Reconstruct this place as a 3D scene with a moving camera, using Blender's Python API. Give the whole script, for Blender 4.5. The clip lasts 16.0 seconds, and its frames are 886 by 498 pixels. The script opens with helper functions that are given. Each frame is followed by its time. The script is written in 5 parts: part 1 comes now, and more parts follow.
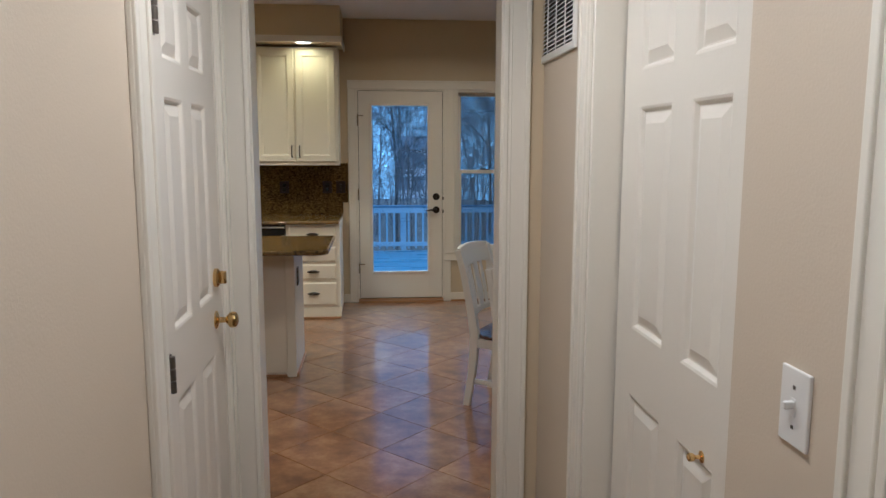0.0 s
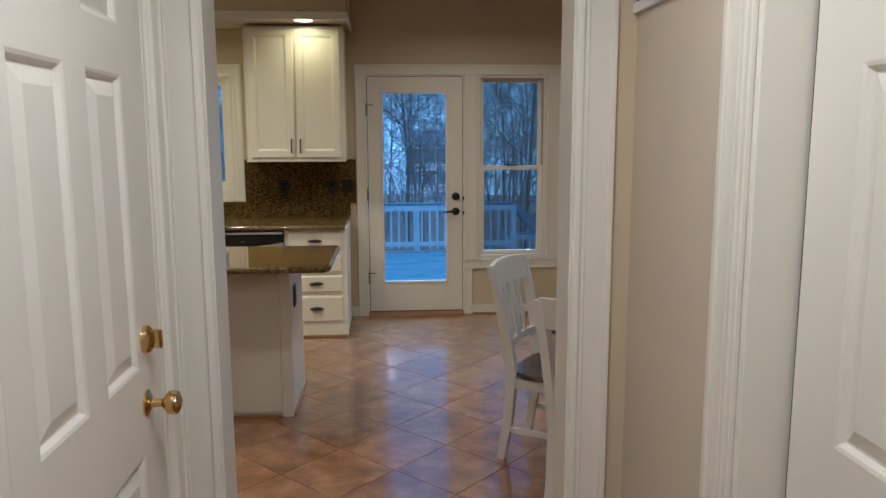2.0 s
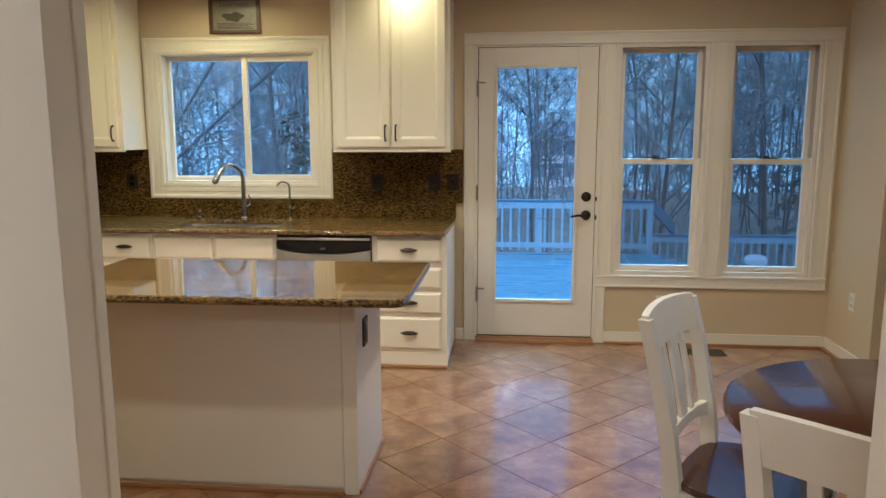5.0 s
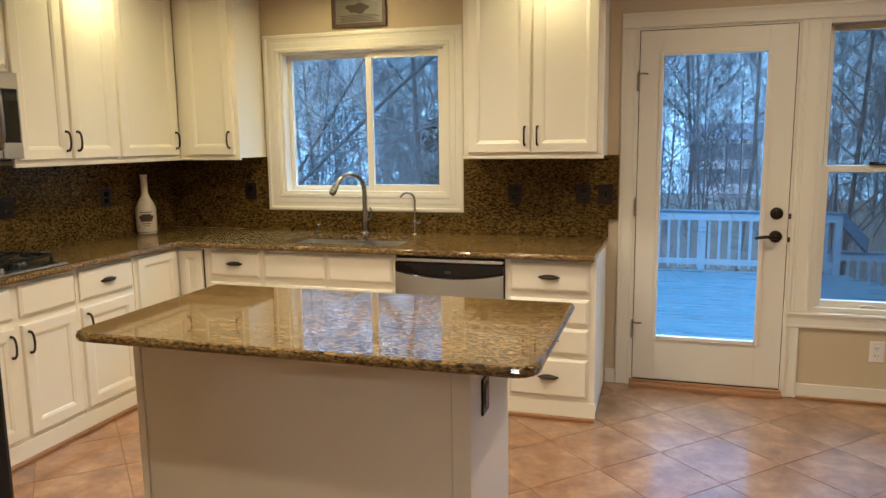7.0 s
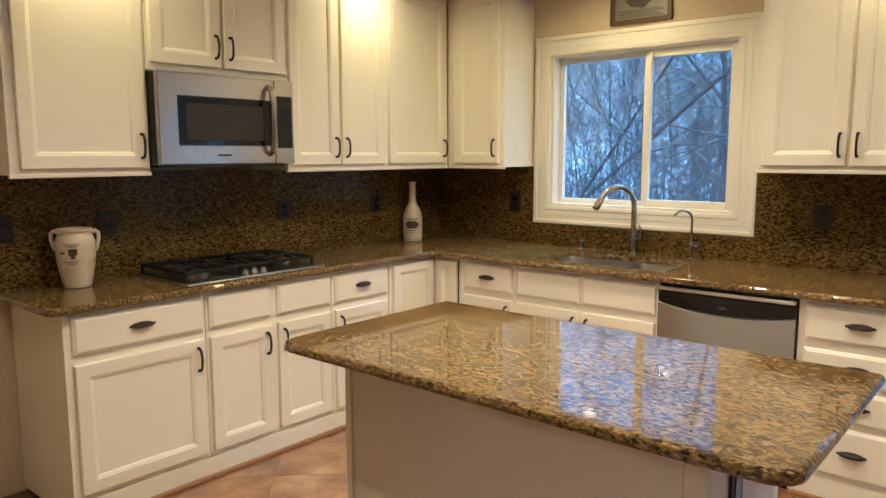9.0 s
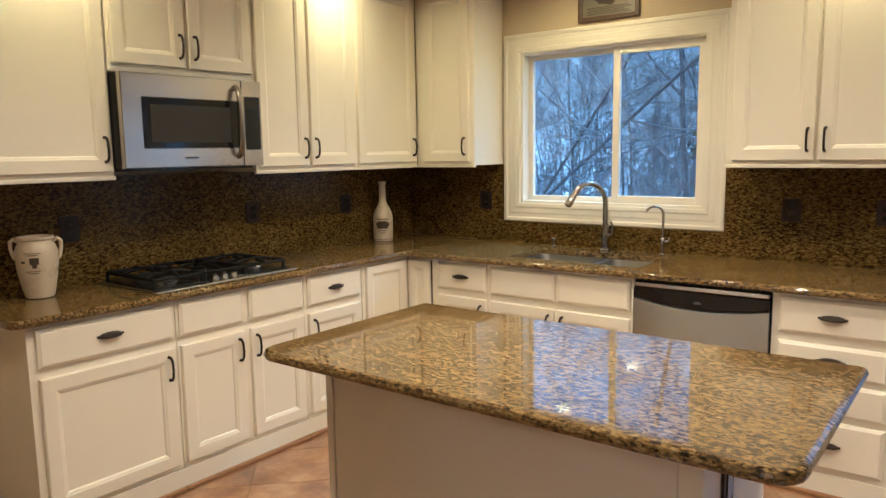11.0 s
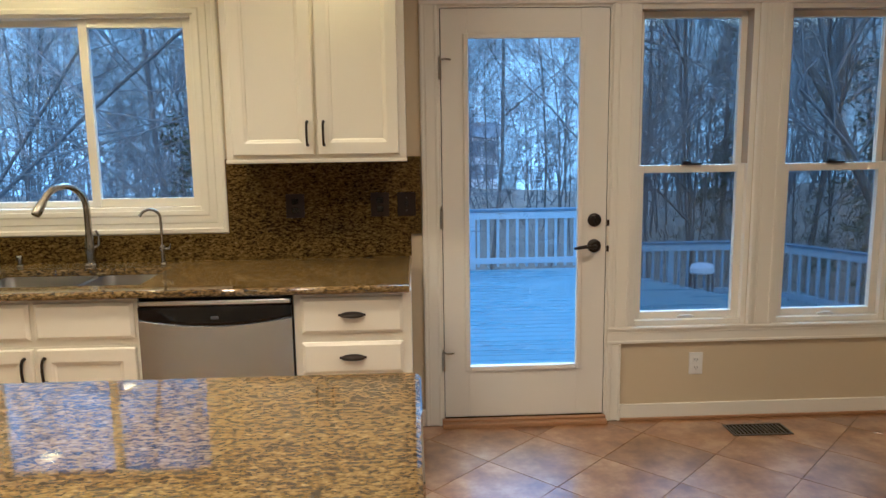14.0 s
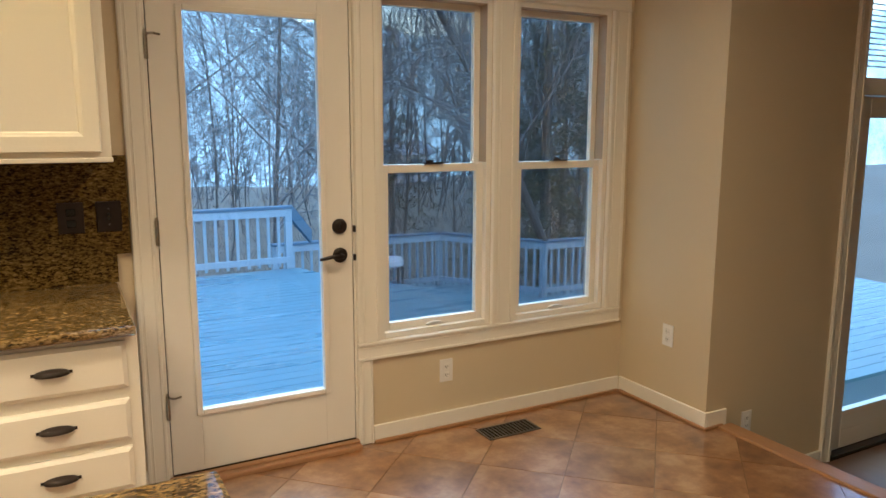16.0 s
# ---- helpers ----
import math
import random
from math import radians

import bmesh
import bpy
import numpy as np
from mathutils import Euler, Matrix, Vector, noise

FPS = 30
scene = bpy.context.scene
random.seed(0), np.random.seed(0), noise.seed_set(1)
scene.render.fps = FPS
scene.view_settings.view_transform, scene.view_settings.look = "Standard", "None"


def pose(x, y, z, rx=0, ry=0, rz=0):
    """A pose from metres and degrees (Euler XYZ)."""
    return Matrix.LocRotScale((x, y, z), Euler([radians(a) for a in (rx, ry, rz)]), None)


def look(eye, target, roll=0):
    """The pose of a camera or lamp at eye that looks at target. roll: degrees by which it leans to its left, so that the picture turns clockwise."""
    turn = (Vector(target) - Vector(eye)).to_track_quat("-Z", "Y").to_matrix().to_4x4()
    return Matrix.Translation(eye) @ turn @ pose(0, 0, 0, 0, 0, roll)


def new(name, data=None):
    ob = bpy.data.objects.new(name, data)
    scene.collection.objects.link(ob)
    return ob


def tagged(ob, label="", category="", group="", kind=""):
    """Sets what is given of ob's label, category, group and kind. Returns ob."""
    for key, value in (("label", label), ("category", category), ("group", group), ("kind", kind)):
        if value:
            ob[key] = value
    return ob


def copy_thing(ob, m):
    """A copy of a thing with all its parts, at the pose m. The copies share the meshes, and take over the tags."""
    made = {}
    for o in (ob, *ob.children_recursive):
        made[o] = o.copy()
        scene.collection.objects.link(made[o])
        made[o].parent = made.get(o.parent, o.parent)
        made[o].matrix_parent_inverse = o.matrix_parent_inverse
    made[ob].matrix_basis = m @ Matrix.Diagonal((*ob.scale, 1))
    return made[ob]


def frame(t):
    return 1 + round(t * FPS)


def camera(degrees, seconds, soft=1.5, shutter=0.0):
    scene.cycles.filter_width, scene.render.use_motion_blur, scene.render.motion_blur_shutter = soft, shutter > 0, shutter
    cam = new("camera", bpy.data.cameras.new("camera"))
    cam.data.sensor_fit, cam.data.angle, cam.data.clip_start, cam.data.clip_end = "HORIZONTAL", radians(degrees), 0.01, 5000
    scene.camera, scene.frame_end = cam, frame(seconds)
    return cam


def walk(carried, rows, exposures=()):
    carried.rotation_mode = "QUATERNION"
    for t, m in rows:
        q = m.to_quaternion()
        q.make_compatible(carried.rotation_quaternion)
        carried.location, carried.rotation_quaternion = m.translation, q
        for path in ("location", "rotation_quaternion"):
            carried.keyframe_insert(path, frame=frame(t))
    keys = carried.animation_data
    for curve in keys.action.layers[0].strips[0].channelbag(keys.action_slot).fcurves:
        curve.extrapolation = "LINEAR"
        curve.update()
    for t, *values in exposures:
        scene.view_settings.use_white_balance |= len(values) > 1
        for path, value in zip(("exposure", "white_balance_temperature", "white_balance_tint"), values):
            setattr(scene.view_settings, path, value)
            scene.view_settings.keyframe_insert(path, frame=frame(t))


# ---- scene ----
cam = camera(62.6, 16.0)
PATH = [
    (0, (0.137, 0.234, 1.535), (0.318, 2.207, 1.258), 0.1),
    (0.5, (0.161, 0.476, 1.552), (0.347, 2.447, 1.271), 0.1),
    (1, (0.16, 0.679, 1.529), (0.352, 2.65, 1.249), -0.1),
    (1.5, (0.142, 0.889, 1.531), (0.324, 2.86, 1.25), -0.1),
    (2, (0.13, 1.088, 1.528), (0.281, 3.061, 1.235), -0.2),
    (2.5, (0.188, 1.313, 1.523), (0.274, 3.289, 1.224), -0.2),
    (3, (0.241, 1.478, 1.514), (0.262, 3.454, 1.207), -0.0),
    (3.5, (0.245, 1.682, 1.514), (0.204, 3.657, 1.202), 0.3),
    (6, (0.165, 2.64, 1.473), (-0.174, 4.586, 1.163), -0.7),
    (6.5, (0.144, 2.844, 1.48), (-0.309, 4.767, 1.173), -0.8),
    (7, (0.134, 3.019, 1.474), (-0.446, 4.91, 1.179), -0.7),
    (7.5, (0.118, 3.182, 1.467), (-0.637, 5.012, 1.181), -0.4),
    (8, (0.096, 3.33, 1.464), (-0.85, 5.07, 1.187), -0.2),
    (8.5, (0.12, 3.422, 1.466), (-1.014, 5.047, 1.196), -0.1),
    (9, (0.146, 3.48, 1.456), (-1.141, 4.989, 1.198), -0.1),
    (11.5, (0.043, 3.465, 1.468), (-1.082, 5.095, 1.192), -1.6),
    (12, (0.013, 3.458, 1.462), (-0.902, 5.213, 1.173), -1.8),
    (12.5, (-0.011, 3.525, 1.466), (-0.681, 5.385, 1.166), -1.7),
    (13, (-0.05, 3.643, 1.472), (-0.46, 5.577, 1.172), -1.3),
    (13.5, (-0.08, 3.724, 1.475), (-0.244, 5.695, 1.172), -1.0),
    (14, (-0.178, 3.844, 1.478), (-0.096, 5.819, 1.169), -0.8),
    (14.5, (-0.252, 3.963, 1.463), (0.045, 5.916, 1.15), -0.8),
    (15, (-0.271, 4.103, 1.464), (0.242, 6.009, 1.14), -0.7),
    (15.5, (-0.305, 4.246, 1.48), (0.416, 6.082, 1.151), -0.4),
    (16, (-0.388, 4.364, 1.483), (0.545, 6.102, 1.155), 0.1),
]
EXPOSURES = [(0.0, 0.76, 4410, 9), (1.5, 0.79, 4400, 8), (2.5, 0.88, 4370, 8), (3.5, 0.98, 4380, 8), (6.0, 1.50, 4820, 10), (8.0, 1.42, 5020, 12), (9.0, 1.50, 4880, 14), (11.5, 1.54, 4800, 13), (12.0, 1.47, 4620, 13), (13.5, 1.30, 4560, 13), (14.5, 1.40, 5120, 12), (15.0, 1.44, 5350, 12), (15.5, 1.52, 5400, 12), (16.0, 1.52, 5320, 12)]
walk(cam, [(t, look(eye, target, roll)) for t, eye, target, roll in PATH], exposures=EXPOSURES)

# ---------- world, sun, exposure ----------
world = bpy.data.worlds.new("dusk_sky")
scene.world = world
world.use_nodes = True
wt = world.node_tree
sky = wt.nodes.new("ShaderNodeTexSky")
sky.sky_type = "NISHITA"
sky.sun_disc = False
sky.sun_elevation, sky.sun_rotation = radians(34), radians(200)
sky.air_density, sky.dust_density, sky.ozone_density = 1.5, 0.3, 1.2
wt.links.new(sky.outputs[0], wt.nodes["Background"].inputs[0])
wt.nodes["Background"].inputs[1].default_value = 0.15

sun_data = bpy.data.lights.new("sun", "SUN")
sun_data.energy, sun_data.angle, sun_data.color = 1.15, radians(30), (0.44, 0.77, 1.0)
sun = new("sun", sun_data)
sun.matrix_world = pose(0, 0, 30, 40, 0, 160)

WARM = (1.0, 0.725, 0.39)


def lamp(name, x, y, z, watts, size=0.12, color=WARM, spread=170):
    data = bpy.data.lights.new(name, "AREA")
    data.shape, data.size, data.energy, data.color, data.spread = "DISK", size, watts, color, radians(spread)
    ob = new(name, data)
    ob.matrix_world = pose(x, y, z)
    return ob


# ---------- materials ----------
def node_mat(name, color, rough=0.5, metal=0.0, var=0.06, scale=3.0, fine=60.0, bump=0.05, spec=0.5, coat=0.0, island=0.0, stretch=(1, 1, 1)):
    """Paint, metal or ceramic: base colour varied at two scales, with fine relief."""
    m = bpy.data.materials.new(name)
    m.use_nodes = True
    t = m.node_tree
    n, l = t.nodes, t.links
    b = n["Principled BSDF"]
    tc = n.new("ShaderNodeTexCoord")
    mp = n.new("ShaderNodeMapping")
    mp.inputs["Scale"].default_value = stretch
    l.new(tc.outputs["Object"], mp.inputs[0])
    big = n.new("ShaderNodeTexNoise")
    big.inputs["Scale"].default_value, big.inputs["Detail"].default_value = scale, 3
    small = n.new("ShaderNodeTexNoise")
    small.inputs["Scale"].default_value, small.inputs["Detail"].default_value = fine, 4
    l.new(mp.outputs[0], big.inputs[0]), l.new(mp.outputs[0], small.inputs[0])
    mix = n.new("ShaderNodeMix")
    mix.data_type = "RGBA"
    c = Vector(color)
    mix.inputs[6].default_value = (*(c * (1 - var)), 1)
    mix.inputs[7].default_value = (*[min(1, v) for v in c * (1 + var)], 1)
    add = n.new("ShaderNodeMath")
    add.operation = "ADD"
    half = n.new("ShaderNodeMath")
    half.operation = "MULTIPLY"
    half.inputs[1].default_value = 0.5
    l.new(big.outputs[0], add.inputs[0]), l.new(small.outputs[0], add.inputs[1]), l.new(add.outputs[0], half.inputs[0])
    l.new(half.outputs[0], mix.inputs[0])
    out = mix.outputs[2]
    if island:
        info = n.new("ShaderNodeObjectInfo")
        hsv = n.new("ShaderNodeHueSaturation")
        rng = n.new("ShaderNodeMapRange")
        rng.inputs["To Min"].default_value, rng.inputs["To Max"].default_value = 1 - island, 1 + island
        l.new(info.outputs["Random"], rng.inputs[0]), l.new(rng.outputs[0], hsv.inputs["Value"]), l.new(out, hsv.inputs["Color"])
        out = hsv.outputs[0]
    l.new(out, b.inputs["Base Color"])
    rr = n.new("ShaderNodeMapRange")
    rr.inputs["To Min"].default_value, rr.inputs["To Max"].default_value = rough * 0.85, min(1, rough * 1.15)
    l.new(big.outputs[0], rr.inputs[0]), l.new(rr.outputs[0], b.inputs["Roughness"])
    b.inputs["Metallic"].default_value = metal
    b.inputs["Specular IOR Level"].default_value = spec
    b.inputs["Coat Weight"].default_value = coat
    if bump:
        bp = n.new("ShaderNodeBump")
        bp.inputs["Strength"].default_value, bp.inputs["Distance"].default_value = bump, 0.01
        l.new(small.outputs[0], bp.inputs["Height"]), l.new(bp.outputs[0], b.inputs["Normal"])
    return m


def granite_mat(name, rough, spec, tone=1.0, stretch=(0.5, 1.0, 1.0), rich=1.0):
    """Polished gold and brown granite: gold crystals, dark blotches and black flecks, drawn out along one way."""
    m = bpy.data.materials.new(name)
    m.use_nodes = True
    t = m.node_tree
    n, l = t.nodes, t.links
    b = n["Principled BSDF"]
    tc = n.new("ShaderNodeTexCoord")
    mp = n.new("ShaderNodeMapping")
    mp.inputs["Scale"].default_value = stretch
    mp.inputs["Rotation"].default_value = (0, radians(6), radians(7))
    l.new(tc.outputs["Object"], mp.inputs[0])

    def noise(scale, detail, rough_, distort=0.0):
        x = n.new("ShaderNodeTexNoise")
        x.inputs["Scale"].default_value, x.inputs["Detail"].default_value, x.inputs["Roughness"].default_value = scale, detail, rough_
        x.inputs["Distortion"].default_value = distort
        l.new(mp.outputs[0], x.inputs["Vector"])
        return x

    def madd(a, k, c):
        x = n.new("ShaderNodeMath")
        x.operation = "MULTIPLY_ADD"
        x.inputs[1].default_value = k
        l.new(a, x.inputs[0])
        if isinstance(c, float):
            x.inputs[2].default_value = c
        else:
            l.new(c, x.inputs[2])
        return x.outputs[0]

    blotch, slow, warp = noise(94, 4, 0.62, 0.4), noise(6, 3, 0.5), noise(120, 2, 0.5)
    vm = n.new("ShaderNodeVectorMath")
    vm.operation = "MULTIPLY_ADD"
    vm.inputs[1].default_value = (0.008, 0.008, 0.008)
    l.new(warp.outputs["Color"], vm.inputs[0]), l.new(mp.outputs[0], vm.inputs[2])
    v = n.new("ShaderNodeTexVoronoi")
    v.inputs["Scale"].default_value = 210
    l.new(vm.outputs[0], v.inputs["Vector"])
    sep = n.new("ShaderNodeSeparateColor")
    l.new(v.outputs["Color"], sep.inputs[0])
    mixed = madd(blotch.outputs[0], 0.92, madd(sep.outputs[0], 0.24, madd(slow.outputs[0], 0.2, -0.185)))
    r = n.new("ShaderNodeValToRGB")
    e = r.color_ramp.elements
    e[0].position, e[0].color = 0.26, (0.016, 0.011, 0.007, 1)
    e[1].position, e[1].color = 0.84, (0.50, 0.38, 0.20, 1)
    for p, c in ((0.37, (0.052, 0.031, 0.011, 1)), (0.46, (0.150, 0.092, 0.030, 1)), (0.56, (0.270, 0.175, 0.060, 1)), (0.68, (0.37, 0.255, 0.098, 1))):
        k = e.new(p)
        k.color = c
    hs = n.new("ShaderNodeHueSaturation")
    hs.inputs["Value"].default_value, hs.inputs["Saturation"].default_value = tone, rich
    l.new(mixed, r.inputs[0]), l.new(r.outputs[0], hs.inputs["Color"]), l.new(hs.outputs[0], b.inputs["Base Color"])
    b.inputs["Roughness"].default_value = rough
    b.inputs["Specular IOR Level"].default_value, b.inputs["IOR"].default_value = spec, 1.58
    return m


def tile_mat():
    """Glazed stoneware tile: clouded browns, each tile its own tone."""
    m = bpy.data.materials.new("floor_tile")
    m.use_nodes = True
    t = m.node_tree
    n, l = t.nodes, t.links
    b = n["Principled BSDF"]
    tc = n.new("ShaderNodeTexCoord")
    info = n.new("ShaderNodeObjectInfo")
    off = n.new("ShaderNodeVectorMath")
    off.operation = "MULTIPLY_ADD"
    off.inputs[1].default_value = (31, 17, 5)
    l.new(info.outputs["Random"], off.inputs[0]), l.new(tc.outputs["Object"], off.inputs[2])
    big = n.new("ShaderNodeTexNoise")
    big.inputs["Scale"].default_value, big.inputs["Detail"].default_value, big.inputs["Roughness"].default_value = 6, 6, 0.65
    fine = n.new("ShaderNodeTexNoise")
    fine.inputs["Scale"].default_value, fine.inputs["Detail"].default_value = 40, 3
    l.new(off.outputs[0], big.inputs[0]), l.new(off.outputs[0], fine.inputs[0])
    r = n.new("ShaderNodeValToRGB")
    e = r.color_ramp.elements
    e[0].position, e[0].color = 0.33, (0.150, 0.058, 0.019, 1)
    e[1].position, e[1].color = 0.68, (0.40, 0.225, 0.100, 1)
    k = e.new(0.5)
    k.color = (0.265, 0.120, 0.042, 1)
    l.new(big.outputs[0], r.inputs[0])
    hsv = n.new("ShaderNodeHueSaturation")
    rng = n.new("ShaderNodeMapRange")
    rng.inputs["To Min"].default_value, rng.inputs["To Max"].default_value = 0.86, 1.12
    l.new(info.outputs["Random"], rng.inputs[0]), l.new(rng.outputs[0], hsv.inputs["Value"]), l.new(r.outputs[0], hsv.inputs["Color"])
    l.new(hsv.outputs[0], b.inputs["Base Color"])
    rr = n.new("ShaderNodeMapRange")
    rr.inputs["To Min"].default_value, rr.inputs["To Max"].default_value = 0.24, 0.40
    l.new(big.outputs[0], rr.inputs[0]), l.new(rr.outputs[0], b.inputs["Roughness"])
    bp = n.new("ShaderNodeBump")
    bp.inputs["Strength"].default_value, bp.inputs["Distance"].default_value = 0.16, 0.003
    b.inputs["Coat Weight"].default_value, b.inputs["Coat Roughness"].default_value, b.inputs["Coat IOR"].default_value = 1.0, 0.13, 1.8
    l.new(big.outputs[0], bp.inputs["Height"]), l.new(bp.outputs[0], b.inputs["Normal"])
    return m


def glass_mat(name="glass"):
    m = bpy.data.materials.new(name)
    m.use_nodes = True
    b = m.node_tree.nodes["Principled BSDF"]
    b.inputs["Base Color"].default_value = (0.97, 0.985, 0.99, 1)
    b.inputs["Roughness"].default_value, b.inputs["IOR"].default_value = 0.0, 1.45
    b.inputs["Transmission Weight"].default_value = 1.0
    return m


def glow_mat(name, color, strength):
    m = bpy.data.materials.new(name)
    m.use_nodes = True
    b = m.node_tree.nodes["Principled BSDF"]
    b.inputs["Base Color"].default_value = (0.8, 0.8, 0.8, 1)
    b.inputs["Emission Color"].default_value, b.inputs["Emission Strength"].default_value = (*color, 1), strength
    return m


WALL = node_mat("beige_wall_paint", (0.60, 0.50, 0.335), 0.7, var=0.025, scale=1.5, fine=180, bump=0.08, spec=0.3)
HALLWALL = node_mat("greige_wall_paint", (0.62, 0.535, 0.415), 0.6, var=0.025, scale=1.5, fine=180, bump=0.08, spec=0.3)
CEIL = node_mat("ceiling_paint", (0.74, 0.71, 0.66), 0.85, var=0.02, fine=120, bump=0.1, spec=0.2)
TRIM = node_mat("white_trim_paint", (0.80, 0.757, 0.66), 0.32, var=0.025, scale=4, fine=90, bump=0.03)
CAB = node_mat("cabinet_paint", (0.82, 0.77, 0.65), 0.38, var=0.025, scale=3, fine=110, bump=0.03)
DOORP = node_mat("door_paint", (0.77, 0.725, 0.64), 0.38, var=0.02, scale=4, fine=140, bump=0.04)
GRANITE = granite_mat("polished_granite", 0.045, 0.65, 0.76)
# Same stone as the counters; colour darkened to put in the wall's shade.
SPLASH = granite_mat("shaded_granite", 0.2, 0.14, 0.46, rich=1.1)
SPLASHSIDE = granite_mat("shaded_granite_side", 0.2, 0.14, 0.46, (1.0, 0.5, 1.0), 1.1)
TILE = tile_mat()
GROUT = node_mat("grout", (0.16, 0.095, 0.05), 0.8, var=0.15, fine=200, bump=0.2)
STEEL = node_mat("brushed_steel", (0.50, 0.51, 0.52), 0.24, 1.0, var=0.05, scale=3, fine=90, bump=0.02, stretch=(1, 1, 30))
OVENSTEEL = node_mat("oven_steel", (0.60, 0.57, 0.53), 0.24, 1.0, var=0.05, scale=3, fine=90, bump=0.02, stretch=(1, 1, 30))
NICKEL = node_mat("brushed_nickel", (0.42, 0.395, 0.355), 0.24, 1.0, var=0.05, bump=0.0)
SINKM = node_mat("satin_sink_steel", (0.40, 0.39, 0.375), 0.3, 1.0, var=0.08, bump=0.02)
BRONZE = node_mat("oil_rubbed_bronze", (0.035, 0.026, 0.021), 0.38, 0.7, var=0.3, scale=20, bump=0.05)
BRASS = node_mat("polished_brass", (0.72, 0.50, 0.20), 0.16, 1.0, var=0.06, scale=20, bump=0.0)
PEWTER = node_mat("worn_hinge_metal", (0.17, 0.15, 0.125), 0.38, 0.9, var=0.25, scale=30, bump=0.06)
BLACK = node_mat("black_plastic", (0.012, 0.012, 0.013), 0.22, var=0.2, bump=0.02)
BLACKM = node_mat("black_iron", (0.006, 0.006, 0.006), 0.6, var=0.3, bump=0.1, spec=0.2)
DGLASS = node_mat("dark_glass", (0.008, 0.008, 0.009), 0.08, var=0.1, bump=0.0, spec=0.35)
OVENNET = node_mat("oven_net", (0.035, 0.032, 0.028), 0.45, var=0.1, bump=0.0, spec=0.3)
DGREY = node_mat("dark_grey_enamel", (0.055, 0.055, 0.058), 0.4, var=0.1, bump=0.02)
WOODSTRIP = node_mat("oak_strip", (0.36, 0.19, 0.085), 0.38, var=0.22, scale=6, fine=70, bump=0.06, stretch=(1, 0.12, 1))
DARKWOOD = node_mat("dark_stained_wood", (0.052, 0.017, 0.010), 0.16, var=0.35, scale=10, fine=60, bump=0.02, stretch=(0.2, 1, 1), coat=0.4)
CHAIRW = node_mat("white_chair_paint", (0.80, 0.775, 0.72), 0.3, var=0.03, scale=6, fine=80, bump=0.03)
OAK = node_mat("oak_floor", (0.17, 0.095, 0.05), 0.3, var=0.3, scale=4, fine=60, bump=0.04, stretch=(1, 0.1, 1))
CERAMIC = node_mat("cream_stoneware", (0.60, 0.51, 0.37), 0.28, var=0.08, scale=14, fine=70, bump=0.04)
PRINT = node_mat("dark_print", (0.055, 0.038, 0.028), 0.5, var=0.3, bump=0.0)
PLATE = node_mat("white_plastic", (0.78, 0.765, 0.735), 0.3, var=0.01, bump=0.0)
ENGRAVE = node_mat("grey_print", (0.20, 0.18, 0.14), 0.35, var=0.45, scale=35, fine=160, bump=0.0)
PICW = node_mat("brown_frame_wood", (0.075, 0.042, 0.024), 0.4, var=0.3, fine=80, bump=0.06)
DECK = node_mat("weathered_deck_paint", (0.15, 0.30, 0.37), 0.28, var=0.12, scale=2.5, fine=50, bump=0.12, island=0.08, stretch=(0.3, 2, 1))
# White paint coloured darker and bluer: the house-side shade at dusk is in it.
RAILP = node_mat("shaded_white_rail_paint", (0.36, 0.47, 0.55), 0.6, var=0.08, fine=40, bump=0.06)
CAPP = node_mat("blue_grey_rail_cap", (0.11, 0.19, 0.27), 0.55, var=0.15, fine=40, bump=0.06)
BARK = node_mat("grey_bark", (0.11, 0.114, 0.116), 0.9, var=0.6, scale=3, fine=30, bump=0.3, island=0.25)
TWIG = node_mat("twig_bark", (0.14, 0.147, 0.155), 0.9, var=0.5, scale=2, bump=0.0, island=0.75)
# Bark colour of the far trunks is lightened and blued to imitate haze.
FARWOOD = node_mat("hazed_far_bark", (0.26, 0.29, 0.32), 0.95, var=0.5, scale=0.8, bump=0.0, island=0.6)
NEEDLE = node_mat("evergreen_needles", (0.030, 0.050, 0.022), 0.8, var=0.5, scale=4, fine=20, bump=0.0)
BRUSH = node_mat("brush_twigs", (0.21, 0.20, 0.19), 0.95, var=0.5, scale=1.5, bump=0.0, island=0.8)
LEAFY = node_mat("leaf_litter", (0.22, 0.185, 0.145), 0.95, var=0.75, scale=0.9, fine=5, bump=0.5)
SIDING = node_mat("pale_siding", (0.80, 0.83, 0.86), 0.7, var=0.05, bump=0.05)
# Shingle grey of the far roofs is lightened to paint in haze.
ROOFM = node_mat("hazed_grey_shingle", (0.36, 0.40, 0.43), 0.9, var=0.25, fine=30, bump=0.2)
LINER = node_mat("tan_jamb_liner", (0.40, 0.30, 0.19), 0.5, var=0.08, scale=8, fine=60, bump=0.03)
GLASS = glass_mat()


def screen_mat(name, alpha):
    """Fine insect mesh, partly open."""
    m = bpy.data.materials.new(name)
    m.use_nodes = True
    b = m.node_tree.nodes["Principled BSDF"]
    b.inputs["Base Color"].default_value, b.inputs["Roughness"].default_value, b.inputs["Alpha"].default_value = (0.03, 0.03, 0.032, 1), 0.8, alpha
    return m


SCREEN = screen_mat("insect_mesh", 0.36)
FINESCREEN = screen_mat("fine_insect_mesh", 0.12)
GLOW = glow_mat("lamp_lens", (1.0, 0.82, 0.55), 4)


